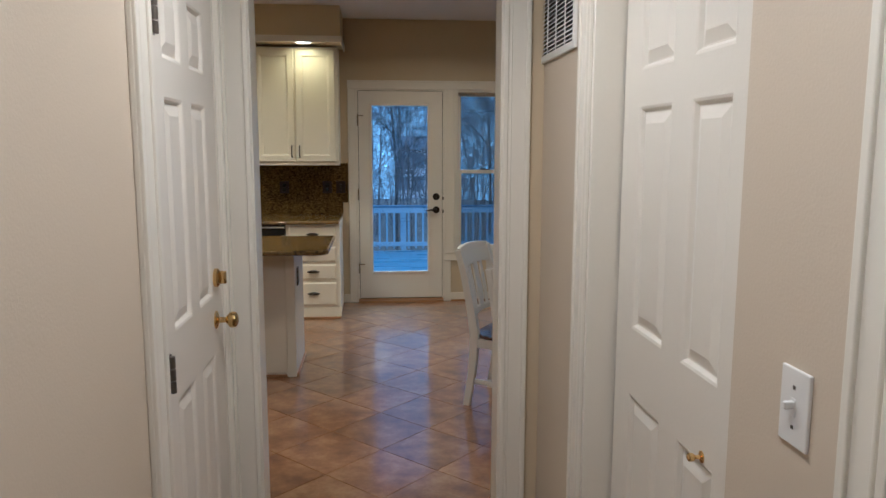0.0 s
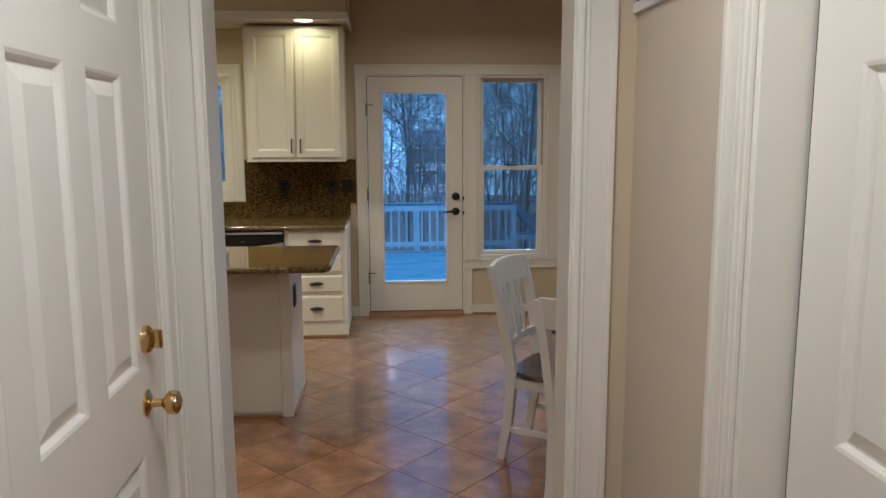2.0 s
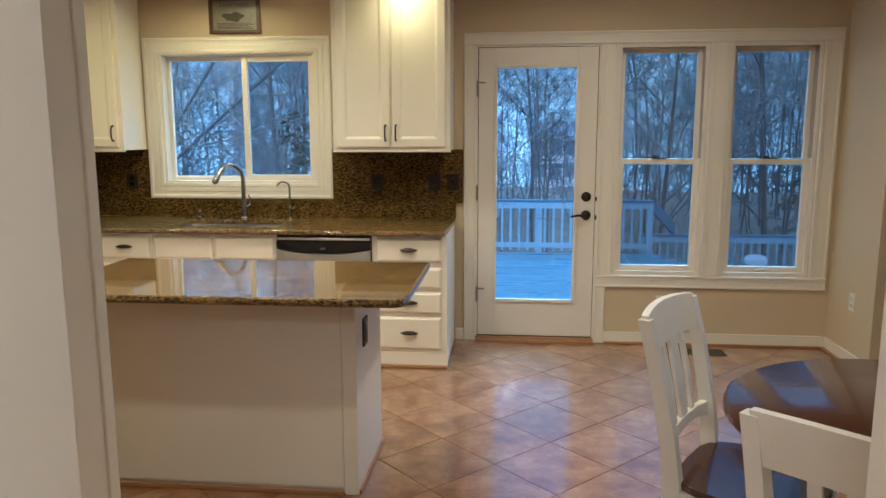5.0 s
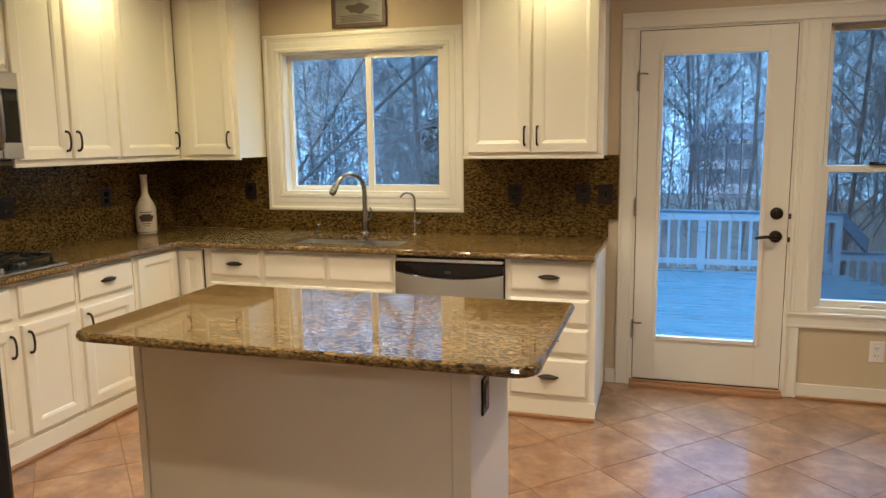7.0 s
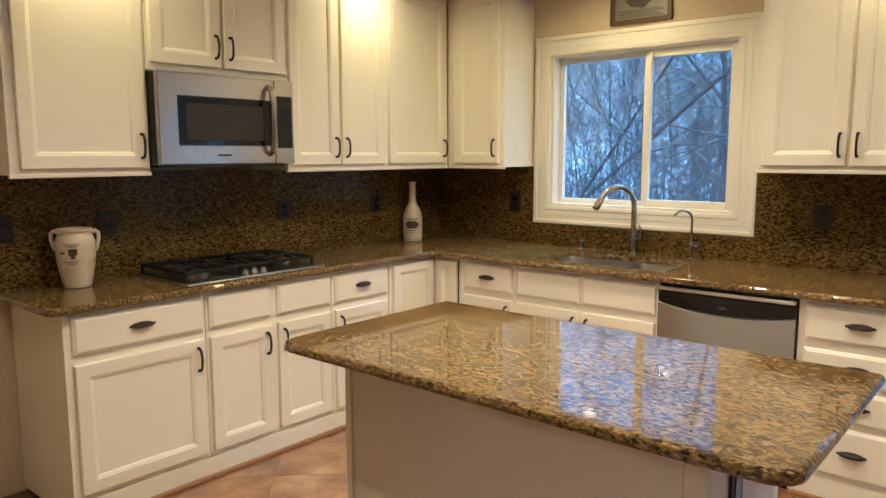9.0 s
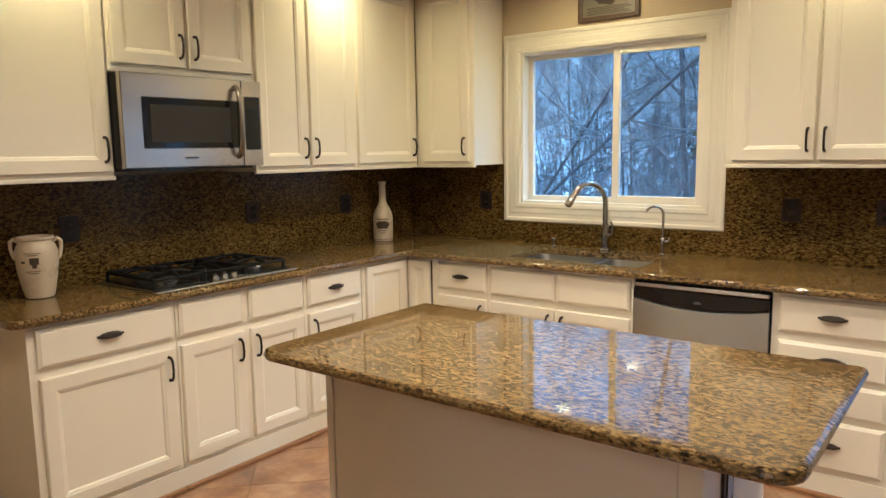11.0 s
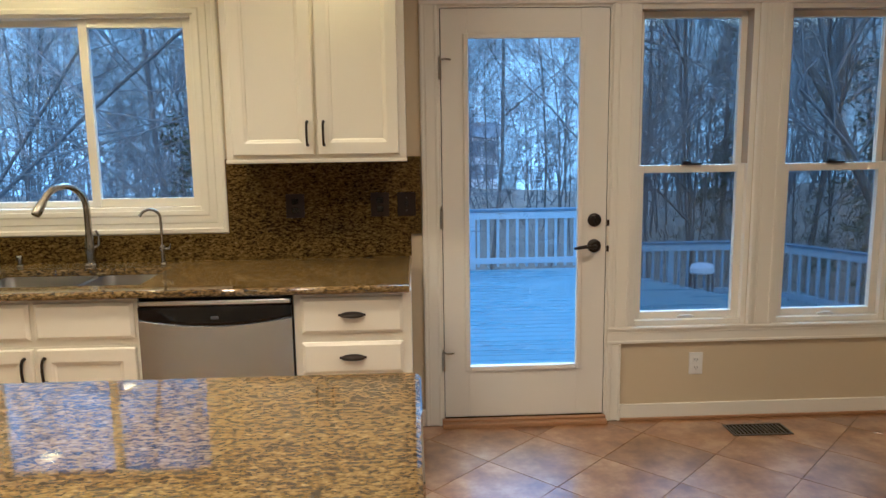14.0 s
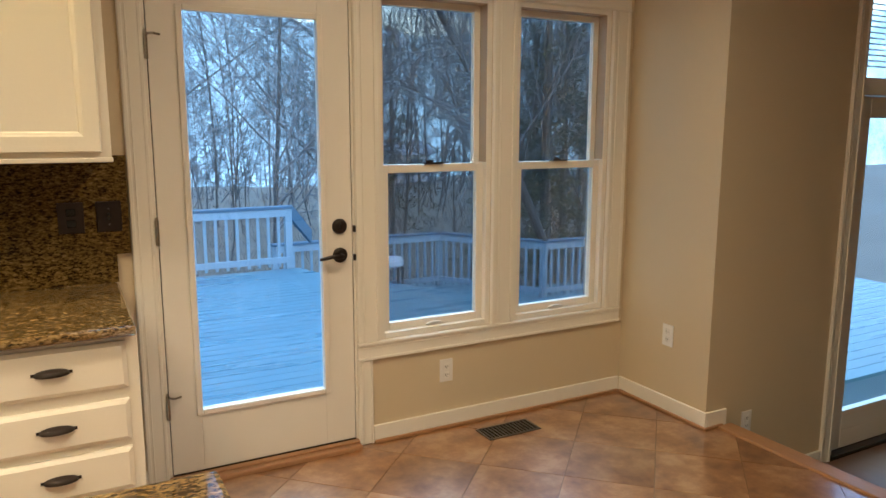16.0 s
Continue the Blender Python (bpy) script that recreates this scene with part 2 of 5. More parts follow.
def haze_glow_mat():
    """Self-lit backdrop beyond the wood: painted pale blue haze, faint upright streaks of trunks."""
    m = bpy.data.materials.new("glowing_haze")
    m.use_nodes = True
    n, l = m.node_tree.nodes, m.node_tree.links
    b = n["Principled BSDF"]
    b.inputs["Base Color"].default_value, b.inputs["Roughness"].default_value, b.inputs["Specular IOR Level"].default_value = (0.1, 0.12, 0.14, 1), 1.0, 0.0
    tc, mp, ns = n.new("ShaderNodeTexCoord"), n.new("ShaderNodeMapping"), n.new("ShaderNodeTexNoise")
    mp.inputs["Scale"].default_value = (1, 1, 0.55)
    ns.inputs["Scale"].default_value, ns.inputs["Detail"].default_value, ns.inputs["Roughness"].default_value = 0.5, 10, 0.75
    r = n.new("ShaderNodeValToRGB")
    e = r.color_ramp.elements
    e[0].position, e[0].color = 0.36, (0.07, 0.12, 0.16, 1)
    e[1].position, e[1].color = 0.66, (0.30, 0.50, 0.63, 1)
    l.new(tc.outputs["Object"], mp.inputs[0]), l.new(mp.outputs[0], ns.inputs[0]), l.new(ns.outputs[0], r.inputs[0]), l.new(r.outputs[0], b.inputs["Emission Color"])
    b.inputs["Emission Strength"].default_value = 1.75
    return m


HAZEGLOW = haze_glow_mat()


# ---------- mesh helpers ----------
def box(bm, x0, x1, y0, y1, z0, z1, bevel=0.0):
    vs = [bm.verts.new(p) for p in ((x0, y0, z0), (x1, y0, z0), (x1, y1, z0), (x0, y1, z0), (x0, y0, z1), (x1, y0, z1), (x1, y1, z1), (x0, y1, z1))]
    fs = [bm.faces.new([vs[i] for i in q]) for q in ((3, 2, 1, 0), (4, 5, 6, 7), (0, 1, 5, 4), (1, 2, 6, 5), (2, 3, 7, 6), (3, 0, 4, 7))]
    if bevel:
        es = list({e for f in fs for e in f.edges})
        bmesh.ops.bevel(bm, geom=es, offset=bevel, segments=2, affect="EDGES", profile=0.5)
    return bm


def boxes(*rows, bevel=0.0):
    bm = bmesh.new()
    for r in rows:
        box(bm, *r, bevel=bevel)
    return bm


def rings(bm, loops, cap0=True, cap1=True):
    """Skin a row of loops with the same number of points."""
    rows = [[bm.verts.new(p) for p in lp] for lp in loops]
    k = len(rows[0])
    for a, b in zip(rows, rows[1:]):
        for i in range(k):
            bm.faces.new((a[i], a[(i + 1) % k], b[(i + 1) % k], b[i]))
    if cap0:
        bm.faces.new(rows[0][::-1])
    if cap1:
        bm.faces.new(rows[-1])
    return bm


def rect(x0, x1, z0, z1, y, inset=0.0):
    return [(x0 + inset, y, z0 + inset), (x1 - inset, y, z0 + inset), (x1 - inset, y, z1 - inset), (x0 + inset, y, z1 - inset)]


def tube(bm, pts, radii, n=8, flat=1.0):
    """A tube along pts; radii: one number or one a point."""
    pts = [Vector(p) for p in pts]
    if not hasattr(radii, "__len__"):
        radii = [radii] * len(pts)
    loops, up = [], None
    for i, p in enumerate(pts):
        d = (pts[min(i + 1, len(pts) - 1)] - pts[max(i - 1, 0)]).normalized()
        if up is None:
            up = d.orthogonal().normalized()
        a = (up - d * up.dot(d)).normalized()
        up = a
        c = d.cross(a)
        loops.append([p + radii[i] * (a * math.cos(2 * math.pi * k / n) + flat * c * math.sin(2 * math.pi * k / n)) for k in range(n)])
    return rings(bm, loops)


def lathe(bm, profile, n=28, cx=0.0, cy=0.0):
    """Turn (radius, z) pairs about the upright axis."""
    return rings(bm, [[(cx + r * math.cos(2 * math.pi * k / n), cy + r * math.sin(2 * math.pi * k / n), z) for k in range(n)] for r, z in profile])


def finish(bm, name, mat, smooth=False):
    bmesh.ops.recalc_face_normals(bm, faces=bm.faces)
    me = bpy.data.meshes.new(name)
    bm.to_mesh(me)
    bm.free()
    me.materials.append(mat)
    if smooth:
        for p in me.polygons:
            p.use_smooth = True
        me.set_sharp_from_angle(angle=radians(38))
    return me


def part(name, bm, mat, parent, label="", smooth=False, m=None):
    ob = new(name, finish(bm, name, mat, smooth))
    ob.parent = parent
    if m is not None:
        ob.matrix_basis = m
    return tagged(ob, label)


def thing(name, m, label, category, group="", kind=""):
    ob = new(name)
    ob.empty_display_size = 0.1
    ob.matrix_basis = m
    return tagged(ob, label, category, group, kind)


def solid(name, bm, mat, label, category, kind="", group="", smooth=False, m=None):
    ob = new(name, finish(bm, name, mat, smooth))
    if m is not None:
        ob.matrix_basis = m
    return tagged(ob, label, category, group, kind)


def structure(name, bm, mat, label, category="wall"):
    return solid(name, bm, mat, label, category, "structure")

# ---------- the setting ----------
W = 7.42            # inner face of the window wall
WX = -3.22          # inner face of the cooktop wall
CEILZ = 2.74
HY0, HY1 = 2.90, 3.02   # wall between hall and kitchen
HL, HR = -0.398, 0.75    # hall side walls

structure("wall_north", boxes(
    (-3.40, -2.33, W, W + .15, -.5, CEILZ), (-2.33, -1.18, W, W + .15, -.5, 1.13), (-2.33, -1.18, W, W + .15, 2.06, CEILZ),
    (-1.18, -.045, W, W + .15, -.5, CEILZ), (-.045, .80, W, W + .15, 2.085, CEILZ), (-.045, .80, W, W + .15, -.5, -.002),
    (.80, .915, W, W + .15, -.5, CEILZ), (.915, 1.52, W, W + .15, -.5, .50), (.915, 1.52, W, W + .15, 2.09, CEILZ),
    (1.52, 1.655, W, W + .15, -.5, CEILZ), (1.655, 2.25, W, W + .15, -.5, .50), (1.655, 2.25, W, W + .15, 2.09, CEILZ),
    (2.25, 2.40, W, W + .15, -.5, CEILZ)), WALL, "beige painted kitchen wall with door and windows")
structure("wall_west", boxes((WX - .15, WX, 3.02, W, -.1, CEILZ)), WALL, "beige painted wall behind the cooktop counter")
structure("wall_return", boxes((2.40, 2.55, 6.785, W + .15, -.6, CEILZ)), WALL, "beige painted short return wall by the windows")
FD0, FD1 = 3.42, 4.34   # family room door opening
structure("wall_family", boxes(
    (2.55, FD0, 6.785, 6.935, -.6, CEILZ), (FD1, 6.6, 6.785, 6.935, -.6, CEILZ), (FD0, FD1, 6.785, 6.935, 2.30, CEILZ)), WALL,
    "beige painted wall of the lower family room")
structure("wall_east", boxes((6.6, 6.75, 1.5, 6.935, -.6, CEILZ)), WALL, "plain beige wall closing the family room")
structure("wall_south", boxes((-3.37, -.31, HY0, HY1, -.1, CEILZ), (-.31, .605, HY0, HY1, 2.10, CEILZ), (.605, 6.75, HY0, HY1, -.6, CEILZ)), WALL,
          "beige painted wall with a cased opening to the hall")
DY0, DY1 = 2.085, 2.755   # garage door
structure("wall_hall_west", boxes((HL - .14, HL, -1.6, DY0, 0, 2.5), (HL - .14, HL, DY1, HY0, 0, 2.5), (HL - .14, HL, DY0, DY1, 2.06, 2.5)), HALLWALL,
          "greige painted hall wall with a panelled door")
CY0, CY1 = 1.41, 2.29     # closet opening
structure("wall_hall_east", boxes((HR, HR + .12, -1.6, CY0, 0, 2.5), (HR, HR + .12, CY1, HY0, 0, 2.5), (HR, HR + .12, CY0, CY1, 2.08, 2.5)), HALLWALL,
          "greige painted hall wall with closet door and vent")
structure("wall_hall_south", boxes((-.8, 1.2, -1.75, -1.6, 0, 2.5)), HALLWALL, "plain wall closing the hall")
structure("wall_closet", boxes((1.35, 1.4, 1.2, 2.5, 0, 2.5), (HR + .12, 1.35, 1.2, 1.25, 0, 2.5), (HR + .12, 1.35, 2.45, 2.5, 0, 2.5)), HALLWALL, "plain inner walls of the closet")
structure("wall_garage_side", boxes((HL - .3, HL - .25, 1.9, 2.9, 0, 2.5)), HALLWALL, "plain wall behind the closed door")
structure("ceiling", boxes((-3.4, 6.75, HY1, 7.57, CEILZ, CEILZ + .1)), CEIL, "white painted kitchen ceiling", "ceiling")
structure("ceiling_hall", boxes((-.8, 1.4, -1.75, HY0, 2.45, 2.55)), CEIL, "white painted hall ceiling", "ceiling")
structure("floor", boxes((-3.4, 2.50, HY1, W + .1, -.12, -.0025)), GROUT, "orange-brown kitchen floor tiles laid diagonally", "floor")
structure("floor_hall", boxes((-.8, 1.4, -1.75, HY1, -.12, -.001)), OAK, "brown wooden hall floor", "floor")
FZ = -.40
structure("floor_family", boxes((2.53, 6.6, HY1, 6.785, FZ - .1, FZ)), OAK, "dark wooden floor of the lower family room", "floor")
structure("floor_edge", boxes((2.50, 2.53, HY1, 6.785, FZ - .1, -.03)), TRIM, "white riser below the kitchen floor edge", "step")

# soffit over the wall cabinets, with its trim board
SZ = 2.45
structure("soffit", boxes((WX, -.16, 6.78, W, SZ, CEILZ), (WX, -2.55, 4.42, 6.78, SZ, CEILZ)), WALL, "beige soffit above the wall cabinets", "soffit")
structure("trim_soffit", boxes((-2.53, -.145, 6.765, 6.78, SZ - .02, SZ + .035), (-2.55, -2.535, 4.42, 6.765, SZ - .02, SZ + .035), (-.16, -.145, 6.78, W, SZ - .02, SZ + .035),
                               (WX, -2.55, 4.405, 4.42, SZ - .02, SZ + .035), bevel=.003), TRIM, "white trim board along the soffit edge", "trim")


def casing_y(bm, x0, x1, z0, z1, y, side="v"):
    """Moulded casing on a wall that faces -y; side v: upright, h: level."""
    box(bm, x0, x1, y - .013, y, z0, z1, .003)
    if side == "v":
        w = x1 - x0
        box(bm, x0 + .002, x0 + w * .2, y - .021, y - .012, z0, z1, .004)
        box(bm, x0 + w * .3, x0 + w * .36, y - .017, y - .012, z0, z1, .002)
        box(bm, x0 + w * .82, x1 - .002, y - .019, y - .012, z0, z1, .003)
    else:
        w = z1 - z0
        box(bm, x0, x1, y - .021, y - .012, z1 - w * .2, z1 - .002, .004)
        box(bm, x0, x1, y - .017, y - .012, z1 - w * .36, z1 - w * .3, .002)
        box(bm, x0, x1, y - .019, y - .012, z0 + .002, z0 + w * .18, .003)


def casing_x(bm, y0, y1, z0, z1, x, sign):
    """Moulded upright casing on a wall that faces sign * x."""
    w = y1 - y0
    for p, q, d in ((0, 1, .013), (.02, .2, .022), (.3, .38, .018), (.8, .98, .02)):
        a, b = sorted((x + sign * .001 * 0, x + sign * d))
        box(bm, a, b, y0 + p * w, y0 + q * w, z0, z1, .003)


bm = bmesh.new()
casing_y(bm, -.13, -.045, 0, 2.085, W)
casing_y(bm, .80, .915, .50, 2.085, W)
casing_y(bm, .80, .875, 0, .41, W)
casing_y(bm, 1.52, 1.655, .50, 2.085, W)
casing_y(bm, 2.25, 2.37, .50, 2.085, W)
casing_y(bm, -.13, 2.37, 2.085, 2.17, W, "h")
casing_y(bm, .80, 2.37, .41, .50, W, "h")
structure("trim_north", bm, TRIM, "white moulded casings round garden door and windows", "trim")
bm = bmesh.new()
KW = (-2.44, -1.07, 1.022, 2.165)
rings(bm, [rect(*KW, W - d, i) for i, d in ((0, 0), (0, .016), (.006, .021), (.022, .021), (.028, .014), (.05, .013), (.054, .016), (.085, .015), (.092, .019), (.112, .017), (.112, 0))], False, False)
structure("trim_sink_window", bm, TRIM, "white moulded casing round the sink window", "trim")
bm = bmesh.new()
box(bm, -.395, -.30, HY0 - .013, HY0, 0, 2.10, .003)
box(bm, -.322, -.302, HY0 - .020, HY0 - .012, 0, 2.10, .004)
box(bm, -.393, -.380, HY0 - .018, HY0 - .012, 0, 2.10, .003)
box(bm, .595, .70, HY0 - .013, HY0, 0, 2.10, .003)
box(bm, .597, .617, HY0 - .020, HY0 - .012, 0, 2.10, .004)
box(bm, .624, .630, HY0 - .016, HY0 - .012, 0, 2.10, .002)
box(bm, .680, .698, HY0 - .019, HY0 - .012, 0, 2.10, .003)
casing_y(bm, -.388, .70, 2.10, 2.20, HY0, "h")
box(bm, -.31, -.296, HY0 - .006, HY1 + .006, 0, 2.10, .002)
box(bm, .591, .605, HY0 - .006, HY1 + .006, 0, 2.10, .002)
box(bm, -.296, .591, HY0 - .006, HY1 + .006, 2.087, 2.10, .002)
structure("trim_opening", bm, TRIM, "white jambs and moulded casings of the cased opening", "trim")
bm = bmesh.new()
casing_x(bm, DY0 - .17, DY0 - .04, 0, 2.09, HL, 1)
casing_x(bm, DY1 + .02, DY1 + .115, 0, 2.09, HL, 1)
box(bm, HL - .13, HL + .004, DY0 - .04, DY0 - .003, 0, 2.06, .002)
box(bm, HL - .13, HL + .004, DY1 + .003, DY1 + .02, 0, 2.06, .002)
box(bm, HL, HL + .016, DY0 - .17, DY1 + .115, 2.09, 2.18, .003)
structure("trim_garage_door", bm, TRIM, "cream moulded casing round the panelled hall door", "trim")
bm = bmesh.new()
casing_x(bm, CY1 + .005, CY1 + .10, 0, 2.09, HR, -1)
box(bm, HR - .002, HR + .12, CY1 - .012, CY1 + .005, 0, 2.08, .002)
box(bm, HR - .016, HR, CY0, CY1 + .10, 2.09, 2.18, .003)
structure("trim_closet", bm, TRIM, "white moulded casing beside the closet door", "trim")
bm = bmesh.new()
casing_x(bm, .99, 1.09, 0, 2.09, HR, -1)
structure("trim_side_opening", bm, TRIM, "white casing of a further hall doorway", "trim")


def baseboard(bm, x0, x1, y0, y1, z=0.0):
    box(bm, x0, x1, y0, y1, z, z + .085, .003)


bm = bmesh.new()
baseboard(bm, .875, 2.385, W - .016, W)
baseboard(bm, 2.384, 2.40, 6.77, W - .016)
baseboard(bm, 2.40, 2.535, 6.769, 6.785)
baseboard(bm, -.19, -.13, W - .016, W)
baseboard(bm, 2.60, 3.33, 6.769, 6.785, FZ)
baseboard(bm, HL, HL + .014, -1.6, 1.91)
baseboard(bm, HR - .014, HR, 2.395, HY0)
structure("baseboard", bm, TRIM, "white painted baseboards", "trim")
structure("shoe_moulding", boxes((.875, 2.37, W - .03, W - .016, 0, .016), (2.37, 2.384, 6.755, W - .03, 0, .016), (2.384, 2.50, 6.755, 6.769, 0, .016), bevel=.004),
          WOODSTRIP, "brown wooden shoe moulding along the baseboard", "trim")
structure("transition_strip", boxes((2.46, 2.56, HY1, 6.76, -.03, .012), bevel=.006), WOODSTRIP, "oak nosing along the kitchen floor edge", "trim")
structure("threshold", boxes((-.045, .80, W - .06, W + .14, -.002, .022), (-.045, .80, W - .03, W + .1, .022, .034), bevel=.005), WOODSTRIP, "wooden threshold under the garden door", "trim")


# ---------- windows ----------
def glaze(name, x0, x1, y, z0, z1, parent):
    ob = part(name, boxes((x0, x1, y, y + .006, z0, z1)), GLASS, parent)
    ob.visible_shadow = False
    return ob


def frame_bm(x0, x1, y0, y1, z0, z1, w, bevel=.003):
    return boxes((x0, x0 + w, y0, y1, z0, z1), (x1 - w, x1, y0, y1, z0, z1), (x0 + w, x1 - w, y0, y1, z0, z0 + w), (x0 + w, x1 - w, y0, y1, z1 - w, z1), bevel=bevel)


def hung_window(name, x0, x1, z0, z1):
    w = thing(name, pose(x0, W, z0), "white double-hung window with two clear panes", "window", kind="structure")
    L, H = x1 - x0, z1 - z0
    mid = H * .49
    part("window_frame", frame_bm(0, L, .0, .13, 0, H, .028), TRIM, w)
    lo = part("lower_sash", frame_bm(.028, L - .028, .03, .065, .028, mid + .035, .038), TRIM, w)
    glaze("pane", .066, L - .066, .045, .066, mid - .003, lo)
    up = part("upper_sash", frame_bm(.028, L - .028, .068, .10, mid - .005, H - .028, .034), TRIM, w)
    glaze("pane", .062, L - .062, .082, mid + .029, H - .062, up)
    part("jamb_liner", boxes((.028, .0305, .004, .067, mid + .04, H - .03), (L - .0305, L - .028, .004, .067, mid + .04, H - .03), (.0305, L - .0305, .004, .067, H - .0305, H - .028)), LINER, w, "tan jamb liner")
    sc = part("insect_screen", boxes((.03, L - .03, .112, .113, .03, H - .03)), SCREEN, w, "dark fine insect screen")
    sc.visible_shadow = False
    bm = boxes((L * .42, L * .58, .012, .045, mid + .035, mid + .045), bevel=.003)
    tube(bm, [(L * .5, .03, mid + .048), (L * .46, .018, mid + .05), (L * .42, .012, mid + .05)], .006, 8)
    part("sash_lock", bm, BRONZE, w, "dark sash lock")
    bm = bmesh.new()
    rings(bm, [[(L * .5 + .045 * math.cos(a), .03 - d * (.6 + .4 * math.sin(a)), .036 + .012 * math.sin(a)) for a in [2 * math.pi * k / 14 for k in range(14)]] for d in (.0, .012, .02)])
    part("sash_lift", bm, PLATE, w, smooth=True)
    return w


hung_window("window_1", .915, 1.52, .50, 2.09)
hung_window("window_2", 1.655, 2.25, .50, 2.09)

w = thing("window_3", pose(-2.33, W, 1.13), "white sliding window above the sink", "window", kind="structure")
part("window_frame", frame_bm(0, 1.15, .0, .13, 0, .93, .022), TRIM, w)
s = part("sliding_sash", frame_bm(.60, 1.128, .03, .06, .022, .908, .042), TRIM, w)
glaze("pane", .642, 1.086, .045, .064, .866, s)
sc = part("insect_screen", boxes((.60, 1.126, .112, .113, .024, .906)), FINESCREEN, w, "dark fine insect screen")
sc.visible_shadow = False
s = part("fixed_sash", frame_bm(.022, .62, .068, .10, .022, .908, .03), TRIM, w)
glaze("pane", .052, .59, .082, .052, .878, s)

# ---------- doors ----------
door = thing("door_1", pose(-.028, W, .04), "white garden door with one full-height glass pane, closed", "door", kind="structure")
DW, DH = .815, 2.03
part("leaf", boxes((0, .125, 0, .044, 0, DH), (.675, DW, 0, .044, 0, DH), (.125, .675, 0, .044, 0, .265), (.125, .675, 0, .044, 1.895, DH), bevel=.002), DOORP, door)
part("glazing_bead", frame_bm(.105, .695, -.012, .002, .245, 1.915, .026, .005), DOORP, door)
part("jamb", boxes((-.017, -.004, 0, .14, -.04, 2.04), (.819, .828, 0, .14, -.04, 2.04), (-.017, .828, 0, .14, 2.034, 2.045)), TRIM, door)
# Black sealing strips that also draw the shadow line round the leaf.
part("shadow_weatherstrip", boxes((-.004, .0, .010, .02, 0, DH), (DW, DW + .004, .010, .02, 0, DH), (0, DW, .010, .02, DH, DH + .004), (0, DW, -.003, .02, -.008, 0)), BLACK, door, "black strip in the door gap, drawing its shadow line")
glaze("pane", .125, .675, .018, .265, 1.895, door)
for z in (1.01, .88):
    bm = bmesh.new()
    rings(bm, [[(.755 + r * math.cos(a), y, z + r * math.sin(a)) for a in [2 * math.pi * k / 24 for k in range(24)]] for r, y in ((.034, .0), (.034, -.008), (.028, -.014), (.014, -.016))])
    if z < 1:
        tube(bm, [(.755, -.012, z), (.755, -.045, z), (.74, -.055, z), (.70, -.055, z + .003), (.66, -.052, z - .004), (.645, -.05, z - .006)], [.011, .01, .01, .009, .008, .006], 10)
    else:
        box(bm, .75, .76, -.035, -.012, z - .014, z + .014, .003)
    part("deadbolt" if z > 1 else "lever_handle", bm, BRONZE, door, "dark bronze", smooth=True)
for z in (.98, .85):
    part("strike_plate", boxes((.818, .832, -.012, 0, z, z + .03), bevel=.002), BRONZE, door)
for z in (.25, .98, 1.70):
    bm = bmesh.new()
    tube(bm, [(-.006, -.008, z), (-.006, -.008, z + .1)], .008, 10)
    tube(bm, [(-.006, -.008, z + .1), (-.006, -.008, z + .112)], .005, 8)
    h = part("hinge", bm, NICKEL, door, smooth=True)
    if z != .98:
        bm = bmesh.new()
        tube(bm, [(-.006, -.008, z + .095), (.02, -.03, z + .095), (.045, -.012, z + .093)], .005, 8)
        part("hinge_stop", bm, NICKEL, h)


def panel_door(name, m, width, height, cols, rows, label, t=.035):
    """A panelled leaf in its own xz plane, front towards -y: stiles, rails and raised panels."""
    d = thing(name, m, label, "door", kind="structure")
    bm = bmesh.new()
    xs = [0] + [v for c in cols for v in c] + [width]
    for a, b in zip(xs[::2], xs[1::2]):
        box(bm, a, b, -t / 2, t / 2, 0, height)
    zs = [0] + [v for r in rows for v in r] + [height]
    for a, b in zip(zs[::2], zs[1::2]):
        for c0, c1 in cols:
            box(bm, c0, c1, -t / 2, t / 2, a, b)
    bmesh.ops.remove_doubles(bm, verts=bm.verts, dist=.0001)
    part("leaf", bm, DOORP, d)
    for c0, c1 in cols:
        for r0, r1 in rows:
            p = bmesh.new()
            e = .001
            rings(p, [rect(c0 - e, c1 + e, r0 - e, r1 + e, t / 2 - .002), rect(c0 - e, c1 + e, r0 - e, r1 + e, -t / 2 - .0005), rect(c0, c1, r0, r1, -t / 2 + .002, .006), rect(c0, c1, r0, r1, -t / 2 + .011, .013),
                      rect(c0, c1, r0, r1, -t / 2 + .011, .017), rect(c0, c1, r0, r1, -t / 2 + .001, .045), rect(c0, c1, r0, r1, -t / 2 + .001, .05)])
            part("panel", p, DOORP, d)
    return d


def knob(bm, x, z, y, r=.027, s=1.0):
    prof = ((.030, 0), (.030, .004), (.022, .008), (.010, .012), (.009, .032), (.016, .038), (r * .93, .046), (r, .056), (r * .9, .066), (r * .5, .072), (.002, .073))
    rings(bm, [[(x + s * q * math.cos(a), y - s * d, z + s * q * math.sin(a)) for a in [2 * math.pi * k / 24 for k in range(24)]] for q, d in prof])


# hall door in the left wall, front towards +x
g = panel_door("door_2", pose(HL - .0155, DY0, .012, 0, 0, 90), DY1 - DY0, 2.04, ((.085, .267), (.36, .532)), ((.22, .85), (1.04, 1.648), (1.745, 1.93)),
               "cream six-panel hall door with brass knob and deadbolt, closed")
bm = bmesh.new()
knob(bm, .565, .955, -.0175)
part("knob", bm, BRASS, g, "polished brass knob", smooth=True)
bm = bmesh.new()
